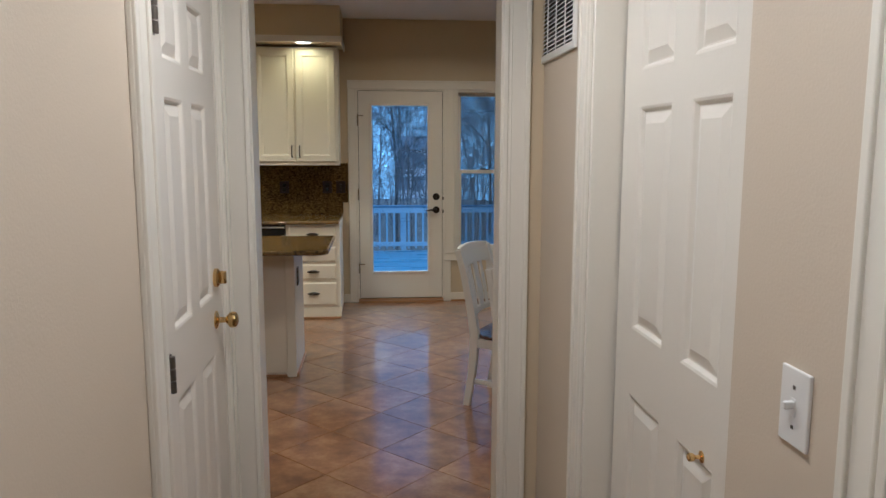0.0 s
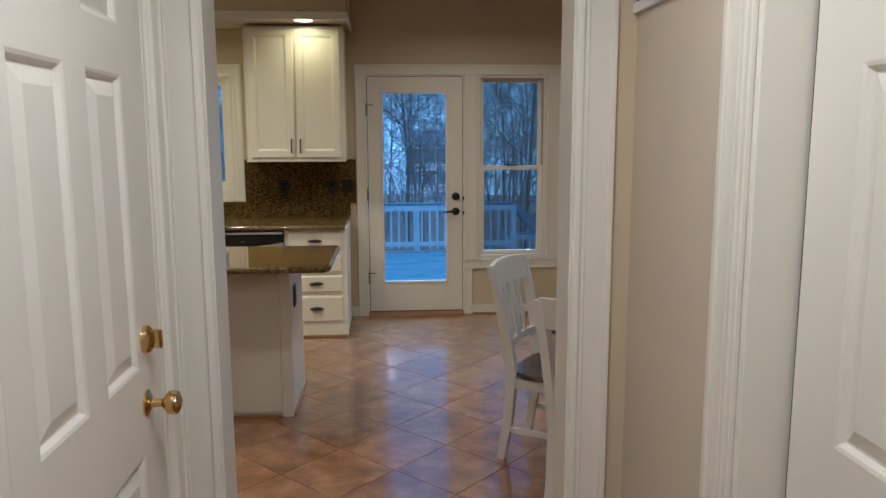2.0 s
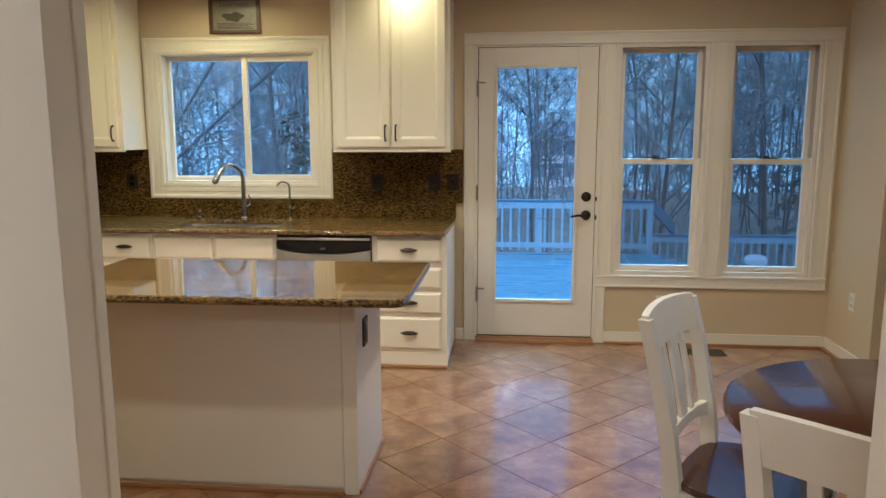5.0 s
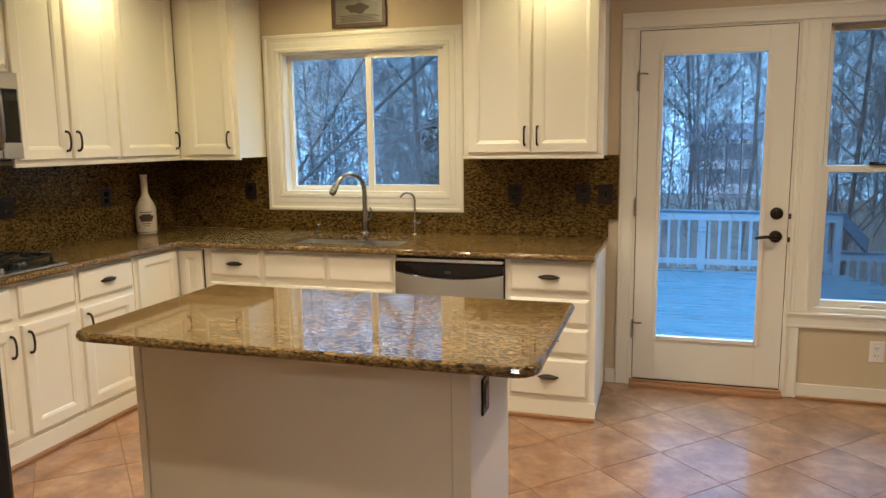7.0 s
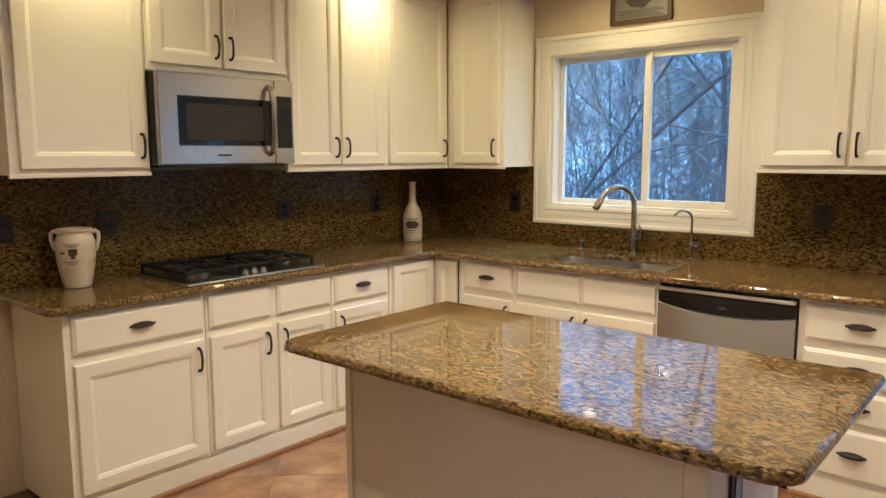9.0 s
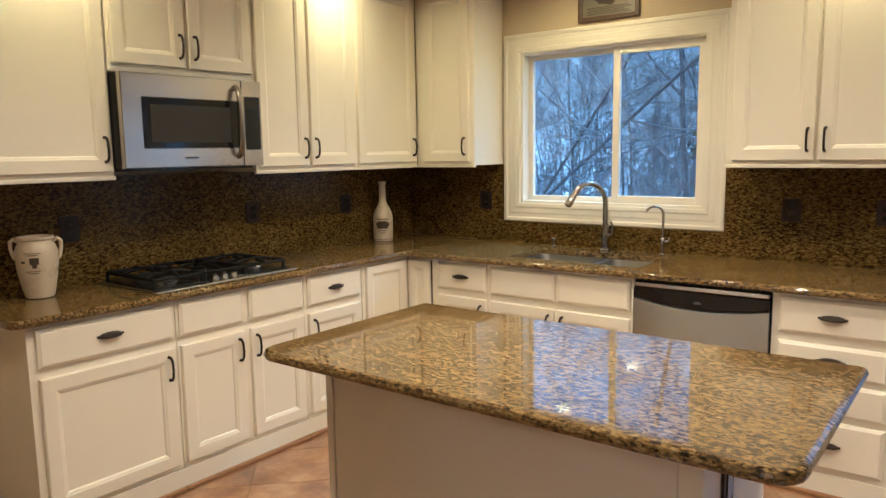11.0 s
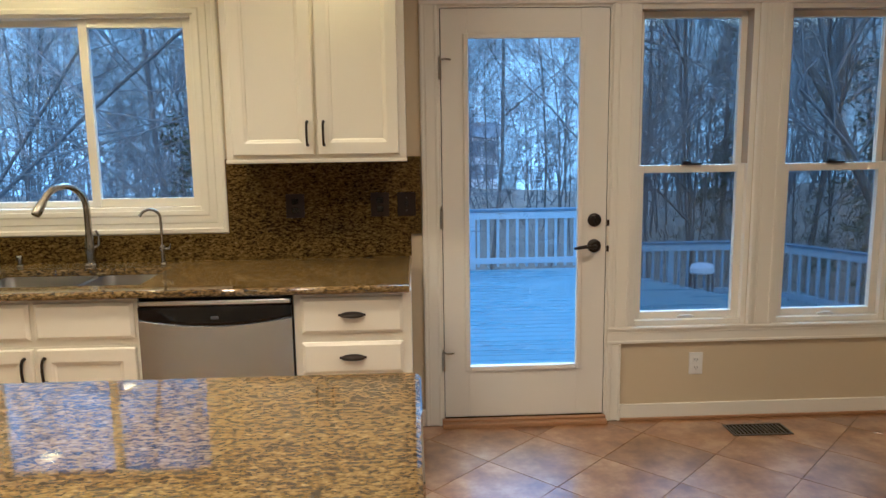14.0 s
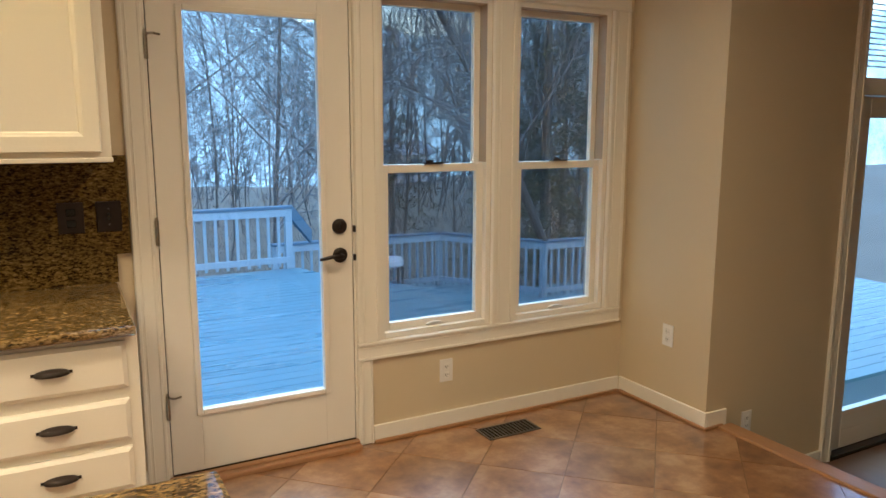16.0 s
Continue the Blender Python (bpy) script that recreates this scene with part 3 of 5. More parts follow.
rings(bm, [[(.575 + q * math.cos(a), -.0175 - d, 1.095 + q * math.sin(a)) for a in [2 * math.pi * k / 24 for k in range(24)]] for q, d in ((.031, 0), (.031, .01), (.024, .016), (.012, .017))])
box(bm, .569, .581, -.055, -.032, 1.075, 1.117, .004)
part("deadbolt", bm, BRASS, g, "polished brass deadbolt", smooth=True)
for z in (.22, .90, 1.79):
    bm = boxes((-.002, .026, -.0215, -.016, z, z + .095), bevel=.001)
    for k in range(3):
        tube(bm, [(-.004, -.030, z + k * .033), (-.004, -.030, z + k * .033 + .029)], .0085, 10)
    part("hinge", bm, PEWTER, g, "worn dark metal hinge", smooth=True)

# closet door in the right wall, front towards -x
c = panel_door("door_3", pose(HR + .105, CY1 - .021, .012, 0, 0, -90), CY1 - CY0 - .03, 2.05, ((.124, .334), (.45, .634)), ((.2, .841), (1.029, 1.629), (1.725, 1.93)),
               "cream panelled closet door with a brass knob, closed")
# Black strip set into the gap to paint its shade.
part("gap_shade_strip", boxes((-.0085, -.0005, -.014, 0, 0, 2.05)), BLACK, c, "black strip standing in for the shade in the closet door gap")
bm = bmesh.new()
knob(bm, .582, .855, -.0175, .022, .45)
part("knob", bm, BRASS, c, "small brass knob", smooth=True)

# ---------- cabinets ----------
CT, CB = .89, .858      # counter top and underside


def shaker(bm, x0, x1, z0, z1, t=.02, rail=.058):
    """Cabinet door: frame with a moulded step down to a flat centre panel. Front towards -y, back on y = 0."""
    rings(bm, [rect(x0, x1, z0, z1, 0), rect(x0, x1, z0, z1, -t + .004), rect(x0, x1, z0, z1, -t, .004), rect(x0, x1, z0, z1, -t, rail - .006), rect(x0, x1, z0, z1, -t + .003, rail),
               rect(x0, x1, z0, z1, -t + .005, rail + .006), rect(x0, x1, z0, z1, -t + .011, rail + .011), rect(x0, x1, z0, z1, -t + .011, rail + .02)])
    return bm


def slab(bm, x0, x1, z0, z1, t=.02):
    """Drawer front: slab with an ogee edge."""
    rings(bm, [rect(x0, x1, z0, z1, 0), rect(x0, x1, z0, z1, -t + .009), rect(x0, x1, z0, z1, -t + .006, .004), rect(x0, x1, z0, z1, -t + .003, .009), rect(x0, x1, z0, z1, -t, .013)])
    return bm


def bar_pull(x, z, y, length=.10):
    bm = bmesh.new()
    h = length / 2
    tube(bm, [(x, y, z - h), (x, y - .016, z - h + .002), (x, y - .026, z - h + .016), (x, y - .030, z), (x, y - .026, z + h - .016), (x, y - .016, z + h - .002), (x, y, z + h)],
         [.0075, .006, .0056, .0054, .0056, .006, .0075], 8)
    return bm


def cup_pull(x, z, y):
    """Bin pull: a hooded quarter shell on a small flange."""
    bm = bmesh.new()
    w, d, h = .048, .026, .017
    loops = []
    for k in range(11):
        a = math.pi * k / 10
        s = max(.05, math.sin(a) ** .75)
        loops.append([(x - w * math.cos(a), y - d * s * math.sin(b), z + h * s * math.cos(b) * (1 if math.cos(b) > 0 else .55)) for b in [math.pi * j / 8 for j in range(9)]])
    rings(bm, loops)
    box(bm, x - w - .007, x + w + .007, y - .0035, y, z - .002, z + .008, .001)
    return bm


def base_cabinet(m, width, fronts, label, depth=.60, height=CB, left=True, right=True, hollow=0):
    """fronts: (kind, x0, x1, z0, z1, pull) with pull None, 'l', 'r' or 'c'."""
    ob = thing("base_cabinet", m, label, "cabinet", "kitchen base cabinets")
    part("body", boxes((0, width, 0, depth, .018, hollow or height), bevel=.002), CAB, ob)
    if hollow:
        part("face_rail", boxes((0, width, 0, .02, hollow, height), bevel=.002), CAB, ob)
    part("skirting", boxes((-.0 if not left else -.006, width + (.006 if right else 0), -.008, .0, .018, .10), bevel=.002), CAB, ob)
    part("shoe", boxes((0, width, -.018, 0, 0, .017), bevel=.004), WOODSTRIP, ob, "brown wooden shoe strip")
    for kind, x0, x1, z0, z1, pull in fronts:
        if kind == "drawer":
            f = part("drawer", slab(bmesh.new(), x0, x1, z0, z1), CAB, ob, m=Matrix())
            if pull:
                part("pull", cup_pull((x0 + x1) / 2, (z0 + z1) / 2, -.02), BRONZE, f, "dark bronze cup pull", smooth=True)
        else:
            f = part("door", shaker(bmesh.new(), x0, x1, z0, z1), CAB, ob)
            if pull:
                part("handle", bar_pull(x0 + .03 if pull == "l" else x1 - .03, z1 - .085, -.02), BRONZE, f, "dark bronze bar handle", smooth=True)
    return ob


def wall_cabinet(m, width, doors, z0, z1, label, depth=.30):
    ob = thing("wall_cabinet", m, label, "cabinet", "kitchen wall cabinets")
    part("body", boxes((0, width, 0, depth, z0, z1), bevel=.002), CAB, ob)
    part("bottom_trim", boxes((-.004, width + .004, -.006, .012, z0 - .012, z0 + .004), bevel=.003), CAB, ob)
    for x0, x1, pull in doors:
        f = part("door", shaker(bmesh.new(), x0, x1, z0 + .022, z1 - .02), CAB, ob)
        part("handle", bar_pull(x0 + .028 if pull == "l" else x1 - .028, z0 + .115, -.02), BRONZE, f, "dark bronze bar handle", smooth=True)
    return ob


FY = 6.74               # front of the sink-side base cabinets
FX = -2.70              # front of the cooktop-side base cabinets
DT0, DT1 = .69, .838    # top drawer
# sink run, from the corner to the garden door
base_cabinet(pose(-2.485, FY, 0), .375, (("drawer", .025, .355, DT0, DT1, "c"), ("door", .025, .355, .125, .652, "r")), "cream base cabinet with drawer beside the sink cabinet")
base_cabinet(pose(-2.108, FY, 0), .822, (("drawer", .012, .40, DT0, DT1, None), ("drawer", .42, .81, DT0, DT1, None), ("door", .012, .40, .125, .652, "r"), ("door", .42, .81, .125, .652, "l")),
             "cream sink base cabinet with two doors", hollow=.66)
base_cabinet(pose(-.665, FY, 0), .475, (("drawer", .03, .44, DT0, DT1, "c"), ("drawer", .03, .44, .52, .652, "c"), ("drawer", .03, .44, .36, .495, "c"), ("drawer", .03, .44, .125, .333, "c")),
             "cream four-drawer base cabinet with dark cup pulls")
# corner cabinet with two leaf doors meeting in the inner corner
cc = thing("base_cabinet", pose(WX + .005, FY, 0), "cream corner base cabinet with folding doors", "cabinet", "kitchen base cabinets")
part("body", boxes((0, FX - WX - .006, -.39, .60, .018, CB), (FX - WX - .006, .73, .0, .60, .018, CB), bevel=.002), CAB, cc)
f = part("door", shaker(bmesh.new(), FX - WX + .02, .695, .125, DT1, rail=.05), CAB, cc)
f = part("door", shaker(bmesh.new(), 0, .335, .125, DT1, rail=.05), CAB, cc, m=pose(FX - WX - .006, -.365, 0, 0, 0, 90))
# No opening here: a black strip on the front imitates the gap's shade.
part("gap", boxes((.698, .706, -.004, 0, .11, DT1 + .005)), BLACK, cc, "black strip standing in for the shaded gap beside the folding door")
# cooktop run
R = lambda y: pose(FX, y, 0, 0, 0, 90)
base_cabinet(R(4.595), .60, (("drawer", .03, .58, DT0, DT1, "c"), ("door", .03, .58, .125, .652, "r")), "cream base cabinet at the end of the cooktop counter", depth=.51)
base_cabinet(R(5.198), .722, (("drawer", .012, .34, DT0, DT1, None), ("drawer", .38, .708, DT0, DT1, None), ("door", .012, .34, .125, .652, "r"), ("door", .38, .708, .125, .652, "l")),
             "cream base cabinet with two doors under the cooktop", depth=.51)
base_cabinet(R(5.923), .42, (("drawer", .02, .40, DT0, DT1, "c"), ("door", .02, .40, .125, .652, "l")), "cream base cabinet with drawer beside the corner", depth=.51)

UY, UX, UZ = 7.10, -2.90, 1.378
UT = 2.43
wall_cabinet(pose(-.985, UY, 0), .785, ((.03, .385, "r"), (.40, .755, "l")), UZ, UT, "tall cream wall cabinet with two doors beside the garden door", .315)
wall_cabinet(pose(-2.898, UY, 0), .443, ((.07, .41, "r"),), UZ, UT, "cream corner wall cabinet beside the sink window", .315)
V = lambda y: pose(UX, y, 0, 0, 0, 90)
wall_cabinet(V(6.53), .568, ((.025, .535, "r"),), UZ, UT, "cream wall cabinet door in the inner corner", .31)
wall_cabinet(V(5.825), .702, ((.015, .342, "r"), (.362, .69, "l")), UZ, UT, "cream wall cabinet with two doors beside the microwave", .31)
wall_cabinet(V(5.088), .734, ((.015, .36, "r"), (.38, .725, "l")), 1.83, UT, "short cream wall cabinet above the microwave", .31)
wall_cabinet(V(4.525), .56, ((.035, .545, "r"),), UZ, UT, "wide cream wall cabinet at the end of the run", .31)

# ---------- counters and splash ----------
def counter(bm, outline, z0, z1, r=.012, piece="all"):
    """A slab over a convex outline with rounded edges; piece: all, its edge or its core alone."""
    def inset(d):
        n = len(outline)
        res = []
        for i in range(n):
            p, a, b = Vector(outline[i]), Vector(outline[i - 1]), Vector(outline[(i + 1) % n])
            d1, d2 = (p - a).normalized(), (b - p).normalized()
            n1, n2 = Vector((-d1.y, d1.x)), Vector((-d2.y, d2.x))
            k = (n1 + n2)
            res.append(p + k * (d / max(.2, 1 + n1.dot(n2))))
        return res
    loops = []
    for d, z in ((r, z0), (r * .3, z0 + r * .3), (0, z0 + r), (0, z1 - r), (r * .3, z1 - r * .3), (r, z1)):
        loops.append([(p.x, p.y, z) for p in inset(d)])
    if piece == "core":
        loops = [loops[0], loops[-1]]
    return rings(bm, loops, piece != "edge", piece != "edge")


def corner_arc(cx, cy, r, a0, n=5):
    return [(cx + r * math.cos(radians(a0 + 90 * k / n)), cy + r * math.sin(radians(a0 + 90 * k / n))) for k in range(n + 1)]


SX0, SX1, SY0, SY1 = -2.05, -1.30, 6.82, 7.22   # sink cut-out
ctr = thing("countertop", pose(0, 0, 0), "polished brown and gold granite countertop in an L", "countertop")
bm = counter(bmesh.new(), [(WX, 4.53)] + [(FX + .045 - .03, 4.53), (FX + .045, 4.56)] + [(FX + .045, 6.665), (FX + .06, 6.70)] + [(FX + .06, W - .02), (WX, W - .02)], CB, CT)
part("slab", bm, GRANITE, ctr)
for x0, x1, y0, y1 in ((FX + .06, SX0, 6.70, W - .02), (SX1, -.20, 6.70, W - .02), (SX0, SX1, 6.70, SY0), (SX0, SX1, SY1, W - .02)):
    part("slab", boxes((x0, x1, y0, y1, CB, CT)), GRANITE, ctr)
bm = bmesh.new()
tube(bm, [(FX + .06, 6.70, (CB + CT) / 2), (-.20, 6.70, (CB + CT) / 2), (-.20, W - .02, (CB + CT) / 2)], .016, 12)
part("rounded_edge", bm, GRANITE, ctr, smooth=True)
bs = thing("backsplash", pose(0, 0, 0), "polished granite backsplash behind the counters, shade put into its colour", "backsplash")
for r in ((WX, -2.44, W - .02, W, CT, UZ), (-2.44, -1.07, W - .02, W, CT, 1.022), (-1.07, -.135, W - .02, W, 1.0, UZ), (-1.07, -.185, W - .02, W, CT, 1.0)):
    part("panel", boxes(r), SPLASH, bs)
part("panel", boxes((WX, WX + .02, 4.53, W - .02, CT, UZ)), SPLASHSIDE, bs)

# ---------- island ----------
isl = thing("kitchen_island", pose(-1.62, 5.06, 0), "cream kitchen island with a painted back panel", "kitchen island")
IW, ID = 1.20, .54
part("body", boxes((0, IW, 0, ID, .0, CB), bevel=.002), CAB, isl)
part("back_panel", boxes((.03, IW - .05, -.006, 0, .03, CB), bevel=.001), CAB, isl)
part("corner_stile", boxes((0, .028, -.012, 0, .0, CB), bevel=.002), CAB, isl)
part("corner_stile", boxes((IW - .045, IW + .012, -.012, 0, .0, CB), bevel=.002), CAB, isl)
part("end_panel", boxes((IW, IW + .012, 0, ID, .0, CB), bevel=.001), CAB, isl)
part("shoe", boxes((0, IW - .05, -.022, -.006, 0, .02), (IW + .012, IW + .024, 0, ID, 0, .02), bevel=.003), WOODSTRIP, isl, "brown wooden shoe strip")
o = part("outlet_plate", boxes((IW + .012, IW + .02, .12, .20, .60, .72), bevel=.002), BRONZE, isl, "dark bronze outlet plate")
part("socket", boxes((IW + .02, IW + .023, .14, .18, .62, .70), bevel=.001), BLACK, o)
ix0, ix1, iy0, iy1, ir = -1.665, -.165, 4.805, 5.62, .07
outline = corner_arc(ix0 + ir, iy0 + ir, ir, 180) + corner_arc(ix1 - ir, iy0 + ir, ir, 270) + corner_arc(ix1 - .02, iy1 - .02, .02, 0, 3) + corner_arc(ix0 + .02, iy1 - .02, .02, 90, 3)
ict = thing("island_countertop", pose(0, 0, 0), "polished gold and brown granite slab on the island", "countertop")
part("slab", counter(bmesh.new(), outline, CB, CT, .014, "core"), GRANITE, ict)
part("rounded_edge", counter(bmesh.new(), outline, CB, CT, .014, "edge"), GRANITE, ict, "rounded polished granite edge")


# ---------- sink and taps ----------
sink = thing("sink", pose(SX0, SY0, CT), "double-bowl stainless steel undermount sink", "sink")
SW, SD = SX1 - SX0, SY1 - SY0


def bowl_loop(x0, x1, y0, y1, z, r, n=5):
    """Rounded rectangle, level at z."""
    pts = corner_arc(x0 + r, y0 + r, r, 180, n) + corner_arc(x1 - r, y0 + r, r, 270, n) + corner_arc(x1 - r, y1 - r, r, 0, n) + corner_arc(x0 + r, y1 - r, r, 90, n)
    return [(x, y, z) for x, y in pts]


for a, b in ((-.006, SW * .555), (SW * .585, SW + .006)):
    bm = bmesh.new()
    rings(bm, [bowl_loop(a - .012, b + .012, -.018, SD + .018, -.034, .06), bowl_loop(a, b, -.006, SD + .006, -.0335, .055), bowl_loop(a + .003, b - .003, -.003, SD + .003, -.04, .052),
               bowl_loop(a + .008, b - .008, .002, SD - .002, -.17, .05), bowl_loop(a + .018, b - .018, .012, SD - .012, -.195, .045), bowl_loop(a + .05, b - .05, .045, SD - .045, -.205, .03)], cap0=False)
    bw = part("basin", bm, SINKM, sink, smooth=True)
    bm = bmesh.new()
    lathe(bm, ((.045, -.2045), (.044, -.200), (.034, -.203), (.001, -.2035)), 24, (a + b) / 2, SD / 2)
    part("drain", bm, STEEL, bw, smooth=True)

part("divider", boxes((SW * .555, SW * .585, -.01, SD + .01, -.05, -.036), bevel=.004), STEEL, sink)

fau = thing("kitchen_faucet", pose(-1.70, 7.31, CT), "brushed nickel gooseneck kitchen faucet with a pull-down spout", "faucet")
bm = bmesh.new()
lathe(bm, ((.030, 0), (.030, .006), (.024, .012), (.022, .05), (.026, .075), (.025, .10), (.019, .13), (.017, .15)))
part("base", bm, NICKEL, fau, smooth=True)
bm = bmesh.new()
pts = [(0, 0, .14)] + [(-.085 * (1 - math.cos(a)) * .55, -.115 * (1 - math.cos(a)), .27 + .115 * math.sin(a)) for a in [math.pi * k / 12 for k in range(0, 11)]]
tube(bm, pts, .0155, 12)
part("spout", bm, NICKEL, fau, smooth=True)
a = Vector(pts[-1])
bm = bmesh.new()
d = (Vector(pts[-1]) - Vector(pts[-2])).normalized()
tube(bm, [a, a + d * .02, a + d * .06, a + d * .075], [.017, .019, .022, .018], 14)
part("spray_head", bm, NICKEL, fau, smooth=True)
bm = bmesh.new()
tube(bm, [(.018, 0, .085), (.045, -.004, .10), (.05, -.01, .14), (.042, -.02, .17)], [.011, .008, .006, .005], 10)
part("lever", bm, NICKEL, fau, smooth=True)

flt = thing("filter_tap", pose(-1.36, 7.30, CT), "slim nickel filtered-water tap with a side lever", "faucet")
bm = bmesh.new()
lathe(bm, ((.015, 0), (.015, .004), (.010, .01), (.010, .06), (.013, .065), (.013, .085), (.007, .095)))
part("base", bm, NICKEL, flt, smooth=True)
bm = bmesh.new()
tube(bm, [(0, 0, .09), (0, 0, .20)] + [(-.035 * (1 - math.cos(a)) * 1.1, -.03 * (1 - math.cos(a)), .22 + .045 * math.sin(a)) for a in [math.pi * k / 9 for k in range(0, 9)]], .0065, 10)
part("spout", bm, NICKEL, flt, smooth=True)
bm = bmesh.new()
tube(bm, [(.01, 0, .075), (.035, -.005, .077), (.04, -.005, .10)], [.007, .006, .004], 8)
part("lever", bm, NICKEL, flt, smooth=True)
bm = bmesh.new()
lathe(bm, ((.016, 0), (.016, .005), (.011, .01), (.011, .03), (.015, .034), (.015, .05), (.010, .056)))
solid("soap_dispenser", bm, NICKEL, "small brushed nickel soap dispenser head", "soap dispenser", smooth=True, m=pose(-2.03, 7.31, CT))

# ---------- dishwasher ----------
dw = thing("dishwasher", pose(-1.28, FY - .012, 0), "stainless steel dishwasher with a black control strip", "dishwasher")
DWW = .612
part("tub", boxes((0, DWW, .014, .58, .02, CB)), BLACK, dw)
bm = bmesh.new()
n = 16
loops = []
for k in range(n + 1):
    u = -1 + 2 * k / n
    zt = .755 - .032 * (1 - u * u) + .012
    x = .003 + (DWW - .006) * k / n
    loops.append([(x, .013, .12), (x, -.010, .12), (x, -.014, .5), (x, -.014, zt - .004), (x, -.008, zt), (x, .013, zt)])
rings(bm, loops)
part("door_panel", bm, STEEL, dw)
bm = bmesh.new()
loops = []
for k in range(n + 1):
    u = -1 + 2 * k / n
    x, zl = .003 + (DWW - .006) * k / n, .755 - .032 * (1 - u * u) + .014
    loops.append([(x, .012, zl), (x, -.008, zl), (x, -.012, zl + .012), (x, -.010, .815), (x, .012, .820)])
rings(bm, loops)
part("control_strip", bm, DGLASS, dw, "glossy black control strip", smooth=True)
part("top_rail", boxes((.004, DWW - .004, -.016, .014, .822, .842), bevel=.004), STEEL, dw)
part("button", boxes((.29, .32, -.02, -.012, .765, .775), bevel=.001), DGREY, dw)
part("kick_plate", boxes((0, DWW, .03, .05, .0, .11)), BLACK, dw)

# ---------- microwave ----------
mw = thing("microwave", pose(-2.815, 5.09, 1.412, 0, 0, 90), "stainless steel over-the-range microwave with dark window", "microwave")
MWW, MWH = .715, .40
part("case", boxes((0, MWW, .03, .39, 0, MWH), bevel=.003), BLACK, mw, "black case")
bm = bmesh.new()
rings(bm, [rect(0, .60, 0, MWH, .028), rect(0, .60, 0, MWH, .004), rect(0, .60, 0, MWH, 0, .004), [(.088, 0, .083), (.578, 0, .083), (.578, 0, .302), (.088, 0, .302)], [(.09, .012, .085), (.576, .012, .085), (.576, .012, .30), (.09, .012, .30)]], True, True)
dr = part("door", bm, OVENSTEEL, mw)
part("window", boxes((.091, .575, .004, .0115, .086, .299)), DGLASS, dr, "dark door glass")
part("window_mesh", boxes((.13, .535, .0035, .006, .11, .27)), OVENNET, dr, "grey perforated screen")
bm = bmesh.new()
tube(bm, [(.565, 0, .045), (.563, -.03, .06), (.56, -.045, .12), (.56, -.048, .20), (.56, -.045, .29), (.563, -.03, .35), (.565, 0, .365)], .0115, 12, 1.3)
part("handle", bm, NICKEL, dr, smooth=True)
part("badge", boxes((.28, .35, -.003, .001, .038, .046), bevel=.001), DGREY, dr)
pn = part("control_panel", boxes((.603, MWW, 0, .028, 0, MWH), bevel=.003), OVENSTEEL, mw)
part("keypad", boxes((.615, MWW - .012, -.002, .004, .075, .325)), DGLASS, pn)
part("display", boxes((.625, MWW - .022, -.003, 0, .27, .305)), BLACK, pn)
part("vent_grille", boxes((.02, MWW - .02, .06, .34, -.012, .0)), BLACK, mw)

# ---------- cooktop ----------
ck = thing("cooktop", pose(-2.685, 5.115, CT, 0, 0, 90), "black and steel five-burner gas cooktop set in the counter", "cooktop")
CW, CD = .76, .47
part("tray", counter(bmesh.new(), [(0, .0), (CW, .0), (CW, CD), (0, CD)], .0, .012, .004), STEEL, ck)
part("top_pan", boxes((.02, CW - .02, .05, CD - .012, .012, .017), bevel=.002), BLACK, ck)
for bx, by, r in ((.14, .15, .05), (.14, .33, .04), (.38, .27, .055), (.61, .33, .05), (.61, .15, .04)):
    bm = bmesh.new()
    lathe(bm, ((r, .017), (r, .026), (r * .8, .032), (r * .8, .036), (r * .3, .038)), 20, bx, by)
    b = part("burner", bm, STEEL, ck, smooth=True)
    bm = bmesh.new()
    lathe(bm, ((r * .7, .036), (r * .72, .042), (r * .6, .046), (.002, .047)), 20, bx, by)
    part("burner_cap", bm, BLACKM, b, smooth=True)
for gx0, gx1, centres in ((.03, .262, ((.14, .15), (.14, .33))), (.272, .488, ((.38, .27),)), (.498, .73, ((.61, .33), (.61, .15)))):
    bm = bmesh.new()
    y0, y1, z = .065, CD - .02, .050
    tube(bm, [(gx0, y0, z), (gx1, y0, z), (gx1, y1, z), (gx0, y1, z), (gx0, y0, z)], .009, 6)
    for x, y in ((gx0, y0), (gx1, y0), (gx1, y1), (gx0, y1)):
        tube(bm, [(x, y, .016), (x, y, z)], [.010, .008], 6)
    for cx, cy in centres:
        for dx, dy in ((1, 0), (-1, 0), (0, 1), (0, -1)):
            ex = (gx1 if dx > 0 else gx0) if dx else cx
            ey = cy + dy * .095 if len(centres) > 1 else (y1 if dy > 0 else y0) if dy else cy
            tube(bm, [(ex, ey, z), (cx + dx * .06, cy + dy * .06, z + .014), (cx + dx * .025, cy + dy * .025, z + .012)], [.009, .009, .0075], 6)
    if len(centres) > 1:
        tube(bm, [(gx0, (y0 + y1) / 2, z), (gx1, (y0 + y1) / 2, z)], .0075, 6)
    part("grate", bm, BLACKM, ck)
for k in range(5):
    bm = bmesh.new()
    lathe(bm, ((.019, .012), (.019, .022), (.015, .028), (.014, .038), (.004, .04)), 18, .36 + (k % 3) * .05 - .05 + (.0 if k < 3 else .025), .035 + (0 if k < 3 else .045))
    part("control_knob", bm, NICKEL, ck, smooth=True)

